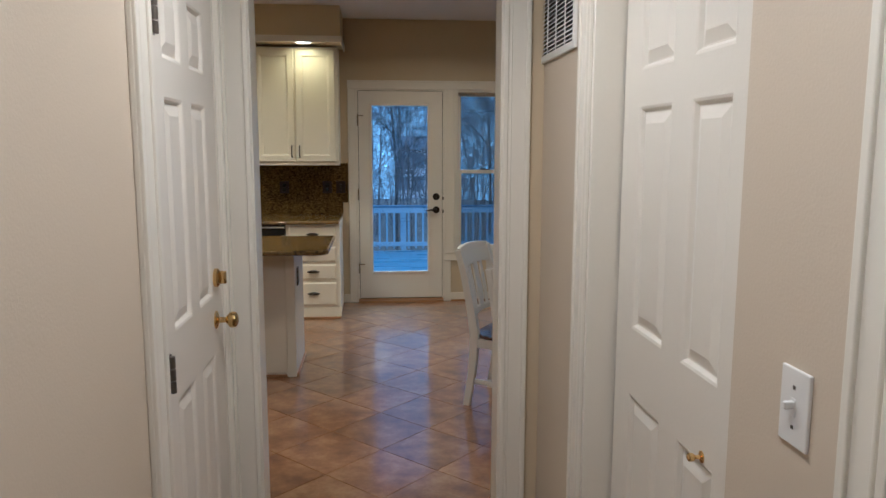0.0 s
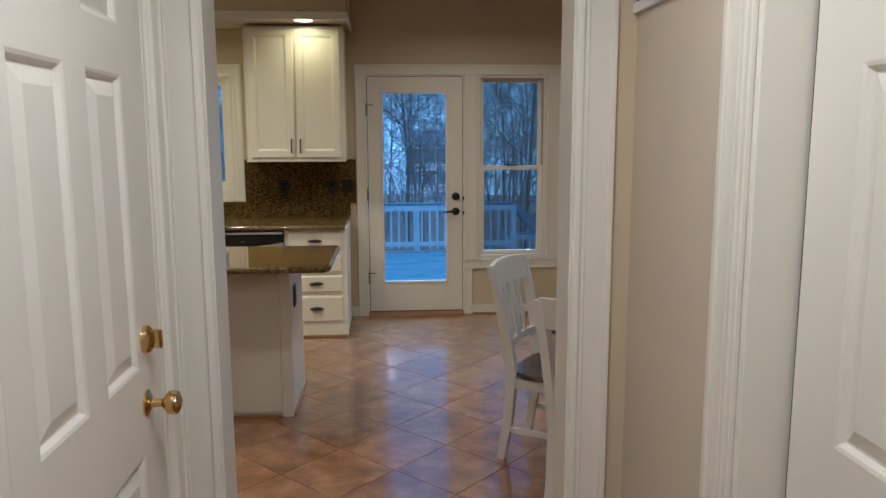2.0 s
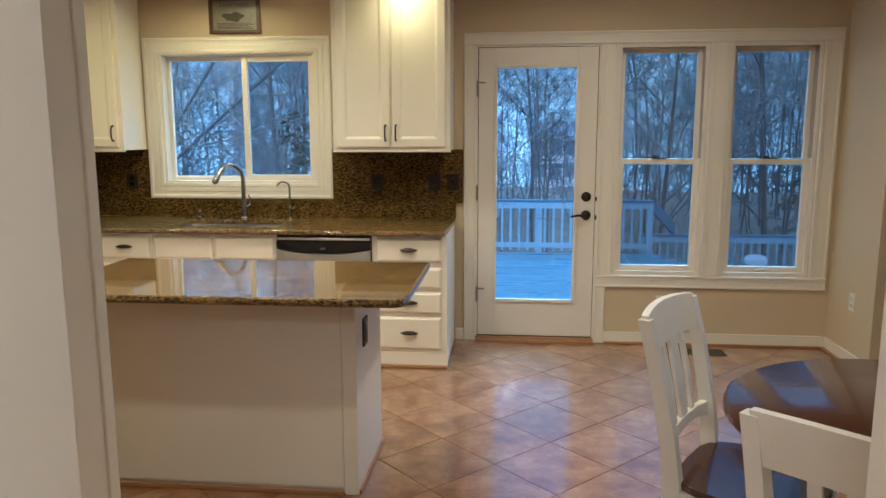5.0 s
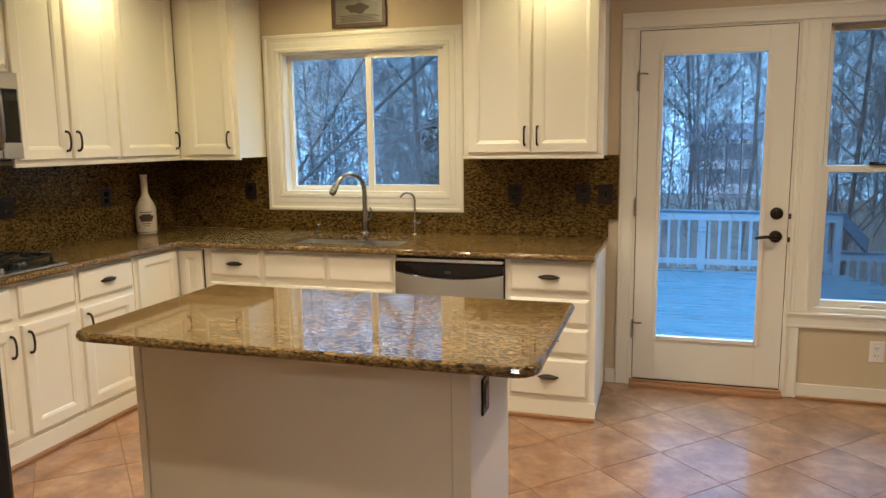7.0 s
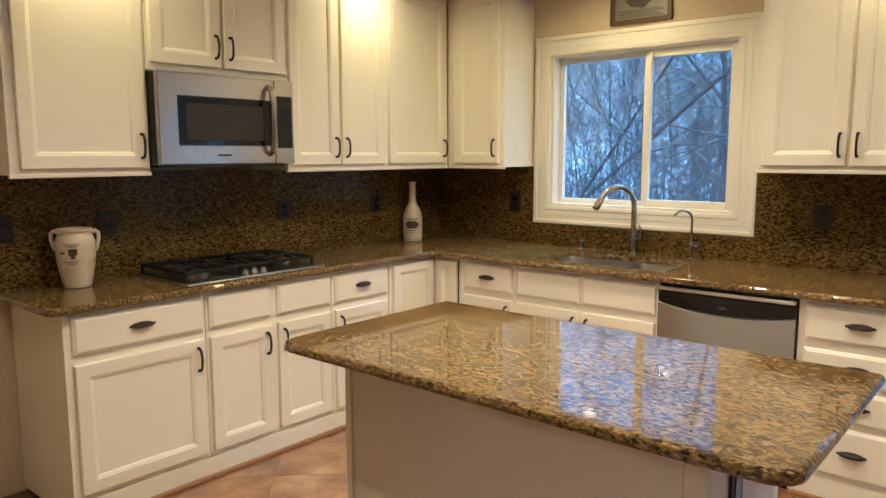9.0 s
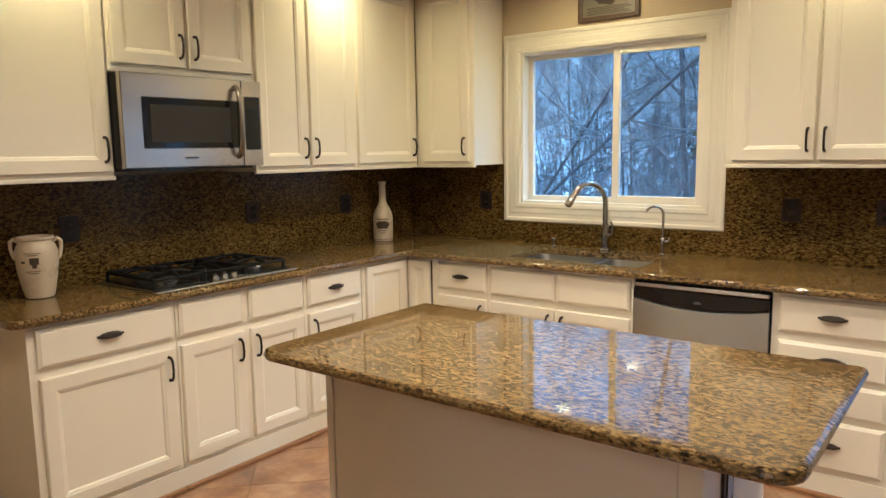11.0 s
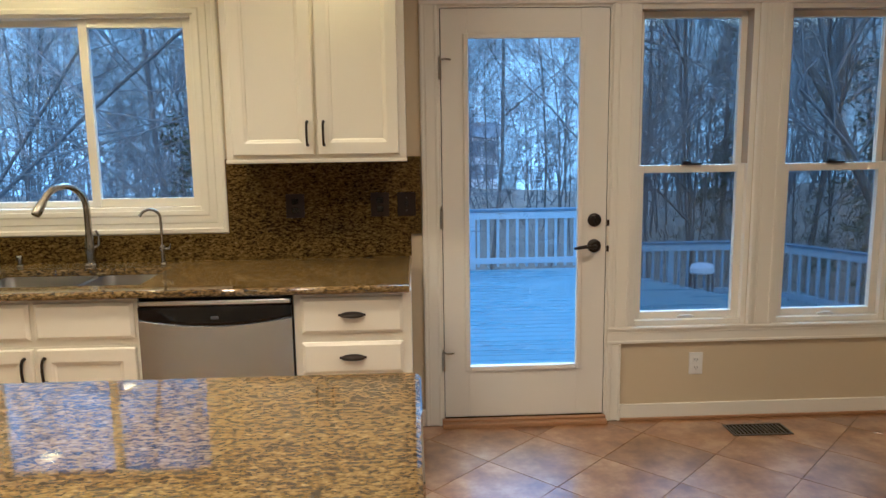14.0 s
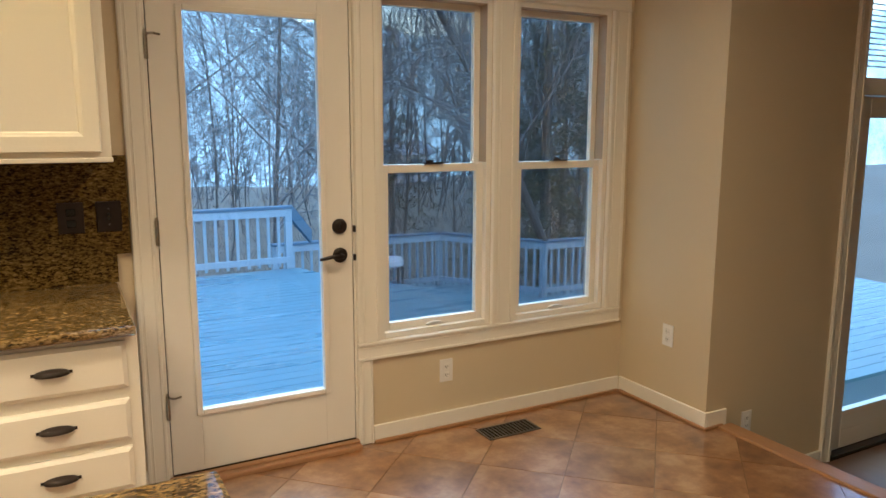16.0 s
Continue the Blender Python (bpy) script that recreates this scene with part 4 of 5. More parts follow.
# ---------- refrigerator ----------
fr = thing("refrigerator", pose(-1.50, HY1, 0), "black refrigerator with grey freezer door", "refrigerator")
part("cabinet_box", boxes((0, .86, .01, .58, .02, 1.76), bevel=.004), BLACK, fr)
d = part("lower_door", boxes((.0, .865, .60, .665, .08, 1.40), bevel=.008), BLACK, fr)
bm = bmesh.new()
tube(bm, [(.07, .65, .75), (.07, .69, .78), (.07, .69, 1.32), (.07, .65, 1.35)], .012, 10)
part("handle", bm, DGREY, d)
d = part("freezer_door", boxes((.0, .865, .60, .66, 1.415, 1.74), bevel=.012), DGREY, fr, "dark grey rounded freezer door")
bm = bmesh.new()
tube(bm, [(.07, .65, 1.45), (.07, .69, 1.48), (.07, .69, 1.66), (.07, .65, 1.69)], .012, 10)
part("handle", bm, DGREY, d)
part("base_grille", boxes((.01, .85, .55, .60, .0, .07), bevel=.003), BLACKM, fr)
fp = thing("tall_end_gable", pose(-.625, HY1, 0), "tall cream end panel beside the refrigerator", "panel")
part("panel", boxes((0, .02, 0, .565, 0, 2.43), bevel=.002), CAB, fp)
part("stile", boxes((-.004, .026, .565, .60, 0, 2.43), bevel=.003), CAB, fp)
ct = wall_cabinet(pose(-.63, HY1 + .58, 0, 0, 0, 180), .87, ((.02, .42, "r"), (.45, .85, "l")), 1.80, 2.43, "short cream cabinet above the refrigerator", .57)
structure("soffit_fridge", boxes((WX, -.60, HY1, HY1 + .62, SZ, CEILZ)), WALL, "beige soffit above the refrigerator", "soffit")

# ---------- pottery ----------
bm = bmesh.new()
lathe(bm, ((.050, 0), (.056, .004), (.058, .02), (.058, .14), (.056, .155), (.045, .185), (.026, .215), (.020, .235), (.0185, .33), (.022, .335), (.022, .345), (.016, .345), (.015, .31), (.001, .30)))
b = thing("stoneware_bottle", pose(-3.12, 7.0, CT, 0, 0, 40), "tall cream stoneware bottle with a dark printed label", "bottle")
part("body", bm, CERAMIC, b, smooth=True)


def band(r, a0, a1, z0, z1, n=8):
    """A thin curved patch on an upright cylinder of radius r."""
    bm = bmesh.new()
    rows = [[(r * math.cos(radians(a0 + (a1 - a0) * k / n)), r * math.sin(radians(a0 + (a1 - a0) * k / n)), z) for k in range(n + 1)] for z in (z0, z1)]
    a, b2 = ([bm.verts.new(p) for p in row] for row in rows)
    for k in range(n):
        bm.faces.new((a[k], a[k + 1], b2[k + 1], b2[k]))
    return bm


def marks(parent, r, rows):
    for a0, a1, z0, z1 in rows:
        part("printed_mark", band(r, a0, a1, z0, z1), PRINT, parent, "dark printed mark")


b.scale = (1.1, 1.1, 1.12)
marks(b, .0586, ((-125, -55, .128, .133), (-130, -50, .09, .112), (-122, -58, .076, .092), (-115, -65, .112, .120), (-112, -68, .062, .067), (-105, -75, .05, .054), (-180, 0, .012, .015)))

j = thing("stoneware_jar", pose(-3.075, 4.82, CT, 0, 0, 55), "cream two-handled stoneware jar with dark printing", "jar")
bm = bmesh.new()
lathe(bm, ((.050, 0), (.058, .004), (.066, .04), (.079, .11), (.086, .17), (.085, .20), (.076, .225), (.066, .238), (.066, .246), (.073, .252), (.073, .262), (.064, .262), (.058, .24), (.074, .20), (.001, .19)))
part("body", bm, CERAMIC, j, smooth=True)
for s in (-1, 1):
    bm = bmesh.new()
    tube(bm, [(s * .066, 0, .24), (s * .085, 0, .252), (s * .098, 0, .24), (s * .099, 0, .215), (s * .092, 0, .18), (s * .083, 0, .165)], [.009, .009, .009, .008, .008, .009], 10)
    part("handle", bm, CERAMIC, j, smooth=True)
j.scale = (.95, .95, .97)
marks(j, .0868, ((-112, -68, .196, .199), (-105, -75, .188, .191), (-98, -74, .150, .178), (-92, -80, .135, .150), (-122, -110, .156, .166), (-112, -72, .120, .123), (-104, -76, .112, .115)))

# ---------- picture above the sink window ----------
pc = thing("framed_picture", pose(-1.932, W, 2.185), "small brown framed engraving of a farm animal with lettering", "picture")
PW, PH = .37, .252
part("picture_frame", frame_bm(0, PW, -.022, 0, 0, PH, .026, .004), PICW, pc)
part("print", boxes((.024, PW - .024, -.008, -.003, .024, PH - .024)), ENGRAVE, pc, "grey aged print")
cu = bpy.data.curves.new("lettering", "FONT")
cu.body, cu.size, cu.align_x, cu.extrude = "FARM FRESH", .038, "CENTER", .0005
lt = new("lettering", cu)
bpy.context.view_layer.update()
me = bpy.data.meshes.new_from_object(lt)
bpy.data.objects.remove(lt)
me.materials.append(PRINT)
lt = new("lettering", me)
lt.parent, lt.matrix_basis = pc, pose(PW / 2, -.0095, PH - .07, 90)
bm = bmesh.new()
rings(bm, [[(PW / 2 - .01 + (.075 + .015 * math.sin(3 * a)) * math.cos(a), y, .115 + (.03 + .006 * math.cos(5 * a)) * math.sin(a)) for a in [2 * math.pi * k / 28 for k in range(28)]] for y in (-.008, -.0095)])
part("drawn_shape", bm, PRINT, pc)
for k in range(5):
    part("printed_line", boxes((.05 + .01 * (k % 2), PW - .05 - .02 * (k % 3), -.0095, -.008, .035 + .009 * k, .039 + .009 * k)), PRINT, pc)

# ---------- switches, outlets, vents ----------
def wall_plate(name, m, kind, mat, label, inner, half=.036):
    ob = thing(name, m, label, "outlet" if kind != "switch" else "light switch")
    part("plate", boxes((-half, half, -.006, 0, -.058, .058), bevel=.002), mat, ob)
    if kind == "switch":
        part("toggle_slot", boxes((-.006, .006, -.0075, -.006, -.014, .014), bevel=.001), inner, ob)
        part("toggle", boxes((-.004, .004, -.022, -.006, -.002, .010), bevel=.002), inner, ob)
        for z in (-.03, .03):
            part("screw", boxes((-.003, .003, -.0072, -.006, z - .003, z + .003), bevel=.001), PEWTER, ob)
    else:
        for z in (-.021, .021):
            f = part("socket", boxes((-.016, .016, -.0085, -.006, z - .014, z + .014), bevel=.003), inner, ob)
            part("slot", boxes((-.008, -.005, -.0092, -.0084, z - .004, z + .006), (.005, .008, -.0092, -.0084, z - .003, z + .005), (-.002, .002, -.0092, -.0084, z - .010, z - .006)), BLACK, f)
    return ob


for x in (-2.575, -.745, -.335, -.205):
    k = "switch" if x == -.205 else "outlet"
    wall_plate("outlet_dark" if k == "outlet" else "switch_dark", pose(x, W - .02, 1.148), k, BRONZE, "dark bronze plate on the granite backsplash", BLACK, .044)
for y in (4.58, 5.02, 6.02, 6.74):
    wall_plate("outlet_dark", pose(WX + .02, y, 1.148, 0, 0, 90), "outlet", BRONZE, "dark bronze plate on the granite backsplash", BLACK, .044)
wall_plate("outlet", pose(1.27, W, .295), "outlet", PLATE, "white outlet below the window", PLATE)
wall_plate("outlet", pose(2.40, 7.06, .413, 0, 0, -90), "outlet", PLATE, "white outlet on the short return wall", PLATE)
wall_plate("outlet", pose(2.70, 6.785, -.02), "outlet", PLATE, "white outlet on the family room wall", PLATE)
wall_plate("light_switch", pose(HR, 1.211, 1.157, 0, 0, -90), "switch", PLATE, "white toggle light switch on the hall wall", PLATE)

rg = thing("floor_register", pose(1.375, 7.165, 0), "bronze slotted floor register under the window", "floor vent")
part("frame", boxes((0, .30, 0, .012, 0, .006), (0, .30, .128, .14, 0, .006), (0, .012, .012, .128, 0, .006), (.288, .30, .012, .128, 0, .006), bevel=.002), PEWTER, rg)
part("well", boxes((.012, .288, .012, .128, 0, .0015)), BLACK, rg)
for k in range(13):
    part("slat", boxes((.02 + k * .0205, .026 + k * .0205, .014, .126, .0015, .005)), PEWTER, rg)

rv = thing("return_air_grille", pose(HR, 2.93, 1.835, 0, 0, -90), "white slatted return air grille high on the hall wall", "air vent")
GW, GH = .47, .42
part("frame", frame_bm(0, GW, -.012, 0, 0, GH, .025, .003), PLATE, rv)
part("backing", boxes((.02, GW - .02, -.002, 0, .02, GH - .02)), BLACK, rv)
for k in range(26):
    z = .03 + k * .0142
    bm = bmesh.new()
    rings(bm, [[(x, -.010, z), (x, -.009, z + .0015), (x, -.002, z + .0095), (x, -.003, z + .008)] for x in (.024, GW - .024)])
    part("slat", bm, PLATE, rv)
for k in range(1, 4):
    part("bar", boxes((GW * k / 4 - .003, GW * k / 4 + .003, -.0125, -.009, .02, GH - .02)), PLATE, rv)


# ---------- chairs and table ----------
def chair(m, label):
    """Cottage chair, front towards +y: raked back posts, curved top rail, splats, saddle seat."""
    ob = thing("dining_chair", m, label, "chair", "chairs round the table")
    w = .20
    for s in (-1, 1):
        bm = bmesh.new()
        pts = [(s * .185, -.235, 0), (s * .185, -.20, .22), (s * .185, -.185, .44), (s * .192, -.205, .60), (s * .20, -.25, .82), (s * .205, -.285, .955)]
        loops = []
        for p, (a, b) in zip(pts, ((.017, .020), (.018, .022), (.019, .026), (.018, .024), (.018, .021), (.017, .018))):
            loops.append([(p[0] + i * a, p[1] + j2 * b, p[2]) for i, j2 in ((-1, -1), (1, -1), (1, 1), (-1, 1))])
        part("back_post", rings(bm, loops), CHAIRW, ob)
        bm = bmesh.new()
        rings(bm, [[(s * .185 + i * a, .19 + d + j2 * a, z) for i, j2 in ((-1, -1), (1, -1), (1, 1), (-1, 1))] for z, a, d in ((0, .015, .012), (.2, .018, .0), (.41, .022, -.005))])
        part("front_leg", bm, CHAIRW, ob)
        part("side_stretcher", boxes((s * .185 - .009, s * .185 + .009, -.19, .18, .14, .17), bevel=.004), CHAIRW, ob)
    part("cross_stretcher", boxes((-.176, .176, -.01, .01, .145, .168), bevel=.004), CHAIRW, ob)
    part("apron", boxes((-.18, .18, .165, .19, .37, .425), (-.18, .18, -.19, -.165, .37, .425), (-.20, -.175, -.165, .165, .37, .425), (.175, .20, -.165, .165, .37, .425), bevel=.003), CHAIRW, ob)
    bm = bmesh.new()
    n = 20
    prof = []
    for i, (ins, z) in enumerate(((.02, .425), (.004, .43), (0, .442), (.006, .452), (.05, .450), (.14, .443))):
        lp = []
        for k in range(n):
            a = 2 * math.pi * k / n
            ca, sa = math.cos(a), math.sin(a)
            e = .55
            lp.append(((.225 - ins) * math.copysign(abs(ca) ** e, ca) * (1 + .04 * sa), .005 + (.215 - ins) * math.copysign(abs(sa) ** e, sa), z))
        prof.append(lp)
    part("seat", rings(bm, prof), DARKWOOD, ob, "dark stained glossy wooden seat", smooth=True)
    def rail(z0, z1, y0, y1, bow, half, th=.011):
        bm = bmesh.new()
        lps = []
        for k in range(11):
            u = -1 + k * .2
            x = u * half
            b = bow * (1 - u * u)
            ext = .012 * (1 - u * u) if z1 > .9 else 0
            lps.append([(x, y0 - b - th, z0 + .02 * (1 - u * u) * (1 if z1 < .9 else .6)), (x, y0 - b + th, z0 + .02 * (1 - u * u) * (1 if z1 < .9 else .6)), (x, y1 - b + th, z1 + ext), (x, y1 - b - th, z1 + ext)])
        return rings(bm, lps)
    part("top_rail", rail(.845, .965, -.255, -.288, .025, .205), CHAIRW, ob)
    part("lower_rail", rail(.545, .595, -.20, -.206, .02, .185), CHAIRW, ob)
    for x, hw in ((-.085, .014), (0, .032), (.085, .014)):
        bm = bmesh.new()
        rings(bm, [[(x + i * hw * f, y + j2 * .006, z) for i, j2 in ((-1, -1), (1, -1), (1, 1), (-1, 1))] for z, y, f in ((.59, -.222, .85), (.70, -.24, 1.15), (.86, -.276, .9))])
        part("splat", bm, CHAIRW, ob)
    return ob


c1 = chair(pose(.965, 4.46, 0, 0, 0, -121), "white painted dining chair with dark wooden seat, tucked at the table")
c1.scale = (1, 1, .98)
chair(pose(1.02, 3.72, 0, 0, 0, -42), "white painted dining chair turned towards the round table")
tb = thing("round_table", pose(1.34, 4.145, 0), "round dark stained wooden pedestal table", "table")
bm = bmesh.new()
lathe(bm, ((.50, .715), (.535, .722), (.55, .735), (.548, .748), (.535, .755)), 56)
part("tabletop", bm, DARKWOOD, tb, smooth=True)
bm = bmesh.new()
lathe(bm, ((.05, .12), (.075, .16), (.085, .22), (.05, .30), (.042, .45), (.06, .60), (.09, .68), (.12, .716)), 24)
part("pedestal", bm, CHAIRW, tb, smooth=True)
for k in range(4):
    bm = bmesh.new()
    a = radians(45 + 90 * k)
    tube(bm, [(.04 * math.cos(a), .04 * math.sin(a), .2), (.16 * math.cos(a), .16 * math.sin(a), .13), (.27 * math.cos(a), .27 * math.sin(a), .05), (.31 * math.cos(a), .31 * math.sin(a), .022)], [.035, .032, .026, .022], 10)
    part("foot", bm, CHAIRW, tb, smooth=True)

# ---------- lamps ----------
def recessed_light(x, y, z, watts, label="round recessed light, lit; those in the ceiling are added and unseen", spread=170, color=WARM):
    ob = thing("recessed_light", pose(x, y, z), label, "ceiling light", "recessed lights")
    bm = bmesh.new()
    rings(bm, [[(r * math.cos(a), r * math.sin(a), h) for a in [2 * math.pi * k / 28 for k in range(28)]] for r, h in ((.085, 0), (.085, -.004), (.076, -.009), (.066, -.006), (.066, -.001))])
    part("trim_ring", bm, PLATE, ob, smooth=True)
    bm = bmesh.new()
    lathe(bm, ((.064, -.0055), (.05, -.007), (.002, -.008)), 28)
    part("lens", bm, GLOW, ob, "warm glowing lens", smooth=True)
    lamp("recessed_lamp", x, y, z - .014, watts, color=color, spread=spread)


for x, y, watts in ((-.49, 6.92, 1.05), (-1.75, 6.92, 2.7), (-2.68, 6.35, 1.7), (-2.68, 4.85, 1.7)):
    recessed_light(x, y, SZ, watts, color=(1.0, .715, .25))
# Added ceiling lights, unseen; placed and powered to brighten walls and cabinets.
for x, y, watts, spread in ((-1.0, 5.1, 8.0, 135), (-1.4, 6.0, 7.0, 135), (-1.5, 3.9, 4.5, 135), (.9, 5.9, 10.0, 158), (1.4, 4.3, 4.0, 135)):
    recessed_light(x, y, CEILZ, watts, spread=spread)
# Hall fixtures are added out of view, the second to brighten the opening.
hl = thing("ceiling_lamp", pose(.18, .9, 2.45), "round flush hall ceiling lamp, added out of view, lit", "ceiling light")
bm = bmesh.new()
lathe(bm, ((.15, 0), (.15, -.02), (.14, -.026)), 32)
part("canopy", bm, PLATE, hl, smooth=True)
bm = bmesh.new()
lathe(bm, ((.135, -.026), (.12, -.06), (.08, -.085), (.002, -.095)), 32)
part("shade", bm, GLOW, hl, smooth=True)
lamp("hall_fill_lamp", .18, .9, 2.34, 4.6, .25, (1.0, .785, .545))
hl2 = copy_thing(hl, pose(.18, 2.0, 2.45))
lamp("hall_fill_lamp", .18, 2.0, 2.34, 5.6, .25, (1.0, .765, .515))

# family room door with transom
fd = thing("door_4", pose(FD0, 6.785, FZ), "white glazed family room door with a transom window above", "door", kind="structure")
L = FD1 - FD0
part("jamb", boxes((0, .03, 0, .14, 0, 2.70), (L - .03, L, 0, .14, 0, 2.70), (.03, L - .03, 0, .14, 2.67, 2.70), (.03, L - .03, 0, .14, 2.06, 2.15)), TRIM, fd)
bm = bmesh.new()
casing_y(bm, -.09, 0, 0, 2.70, 0)
casing_y(bm, L, L + .09, 0, 2.70, 0)
casing_y(bm, -.09, L + .09, 2.70, 2.78, 0, "h")
part("casing", bm, TRIM, fd)
part("leaf", frame_bm(.033, L - .033, .03, .075, .03, 2.055, .115), DOORP, fd)
part("kick_rail", boxes((.148, L - .148, .03, .075, .145, .26)), DOORP, fd)
glaze("pane", .148, L - .148, .05, .26, 1.94, fd)
glaze("transom_pane", .03, L - .03, .06, 2.15, 2.67, fd)
part("sill", boxes((0, L, -.02, .14, 0, .028), bevel=.004), BLACK, fd, "dark metal sill")
slat = finish(boxes((.035, L - .035, .012, .036, -.001, .001)), "blind_slat", PLATE)
for k in range(16):
    o2 = new("blind_slat", slat)
    o2.parent, o2.matrix_basis = fd, pose(0, 0, 2.20 + k * .029, 28)

# ---------- outdoors: deck, rails, ground, woods ----------
GZ = -3.0


def hill(x, y):
    """Height of the ground: level near the house, low swells, then a drop into a valley."""
    d = max(0.0, y - 16)
    return GZ + .008 * min(d, 42) - .15 * min(max(0.0, y - 58), 45) + .25 * math.sin(x * .21 + 1) * min(1, d / 10) + .2 * math.sin(y * .33) * min(1, d / 10)


bm = bmesh.new()
xs = [-1500, -400, -150] + [-80 + 5 * k for k in range(33)] + [150, 400, 1500]
ys = [-300, -40, 0] + [5 + 4 * k for k in range(26)] + [160, 400, 1500]
grid = [[bm.verts.new((x, y, hill(x, y) if y > 6 else GZ)) for x in xs] for y in ys]
for j0 in range(len(ys) - 1):
    for i0 in range(len(xs) - 1):
        bm.faces.new((grid[j0][i0], grid[j0][i0 + 1], grid[j0 + 1][i0 + 1], grid[j0 + 1][i0]))
structure("ground", bm, LEAFY, "woodland ground covered with brown leaves", "ground")
structure("foundation", boxes((-3.4, 2.4, W + .02, W + .13, GZ - .1, -.5), (2.4, 6.75, 6.80, 6.92, GZ - .1, -.6)), SIDING, "pale house foundation below the deck", "wall")

DZ, DZ2 = -.40, -1.15
deck = thing("deck", pose(0, 0, DZ), "weathered pale blue-grey painted wooden deck", "deck", kind="structure")


def edge_at(x):
    """Far edge of the upper deck."""
    pts = ((-8, 14.0), (2.45, 14.0), (2.95, 12.95), (3.6, 11.75), (4.1, 11.0), (8.6, 10.7))
    for (xa, ya), (xb, yb) in zip(pts, pts[1:]):
        if xa <= x <= xb:
            return ya + (yb - ya) * (x - xa) / (xb - xa)
    return pts[-1][1]


# boards run across the view
def right_end(y):
    if y > 14.0:
        return -9
    best = -9
    x = -8.0
    while x <= 8.6:
        if edge_at(x) >= y:
            best = x
        x += .05
    return best


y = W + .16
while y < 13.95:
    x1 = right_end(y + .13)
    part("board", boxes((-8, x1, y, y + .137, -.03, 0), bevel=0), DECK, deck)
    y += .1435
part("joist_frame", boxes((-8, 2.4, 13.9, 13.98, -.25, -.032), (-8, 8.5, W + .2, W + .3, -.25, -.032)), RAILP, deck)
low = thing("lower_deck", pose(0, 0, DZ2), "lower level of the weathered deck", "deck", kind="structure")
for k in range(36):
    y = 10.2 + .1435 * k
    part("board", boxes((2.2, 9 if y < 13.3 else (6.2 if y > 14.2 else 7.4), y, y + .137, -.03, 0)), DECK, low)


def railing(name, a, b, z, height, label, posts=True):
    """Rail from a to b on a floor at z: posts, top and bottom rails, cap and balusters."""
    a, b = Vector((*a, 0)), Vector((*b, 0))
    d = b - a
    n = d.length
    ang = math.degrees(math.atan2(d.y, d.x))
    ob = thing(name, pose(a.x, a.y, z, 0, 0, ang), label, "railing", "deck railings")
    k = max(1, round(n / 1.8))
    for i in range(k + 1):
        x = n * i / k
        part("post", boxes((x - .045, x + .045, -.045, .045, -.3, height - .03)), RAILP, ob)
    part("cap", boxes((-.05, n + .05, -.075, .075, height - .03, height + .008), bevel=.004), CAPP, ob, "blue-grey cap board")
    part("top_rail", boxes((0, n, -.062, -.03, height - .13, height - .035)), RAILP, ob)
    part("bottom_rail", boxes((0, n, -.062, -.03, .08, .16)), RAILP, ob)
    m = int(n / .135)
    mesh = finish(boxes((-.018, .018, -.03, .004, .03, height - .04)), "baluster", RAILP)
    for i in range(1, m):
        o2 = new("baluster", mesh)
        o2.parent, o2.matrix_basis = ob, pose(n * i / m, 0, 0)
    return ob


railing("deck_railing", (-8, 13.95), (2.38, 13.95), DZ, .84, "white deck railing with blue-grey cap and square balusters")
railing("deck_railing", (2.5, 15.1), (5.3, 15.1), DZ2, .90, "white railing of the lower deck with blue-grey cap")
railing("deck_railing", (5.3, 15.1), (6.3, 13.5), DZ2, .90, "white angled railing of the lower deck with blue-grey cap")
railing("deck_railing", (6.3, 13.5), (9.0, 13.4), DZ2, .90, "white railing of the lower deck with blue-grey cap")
st = thing("stair_rail", pose(2.42, 13.95, DZ), "sloping blue-grey stair rail down to the lower deck", "railing", "deck railings")
bm = bmesh.new()
rings(bm, [[(x0 - .02, y0, z0), (x0 + .02, y0, z0), (x0 + .02, y0, z1), (x0 - .02, y0, z1)] for x0, y0, z0, z1 in ((0, 0, .66, .86), (.46, .58, .22, .42))])
part("side_board", bm, CAPP, st)
gr = thing("patio_grill", pose(4.34, 14.9, DZ2), "small low pale covered grill on the lower deck", "grill")
bm = bmesh.new()
rings(bm, [[(r2 * .30 * math.cos(a), .22 * r2 * math.sin(a), z) for a in [2 * math.pi * k / 18 for k in range(18)]] for r2, z in ((.8, .33), (.9, .35), (.9, .40), (.75, .44), (.4, .46))])
part("lid", bm, SIDING, gr, smooth=True)
gr.scale = (.72, .6, 1.3)
for x, y in ((-.2, -.14), (.2, -.14), (.2, .14), (-.2, .14)):
    part("leg", boxes((x - .02, x + .02, y - .02, y + .02, 0, .335)), DGREY, gr)


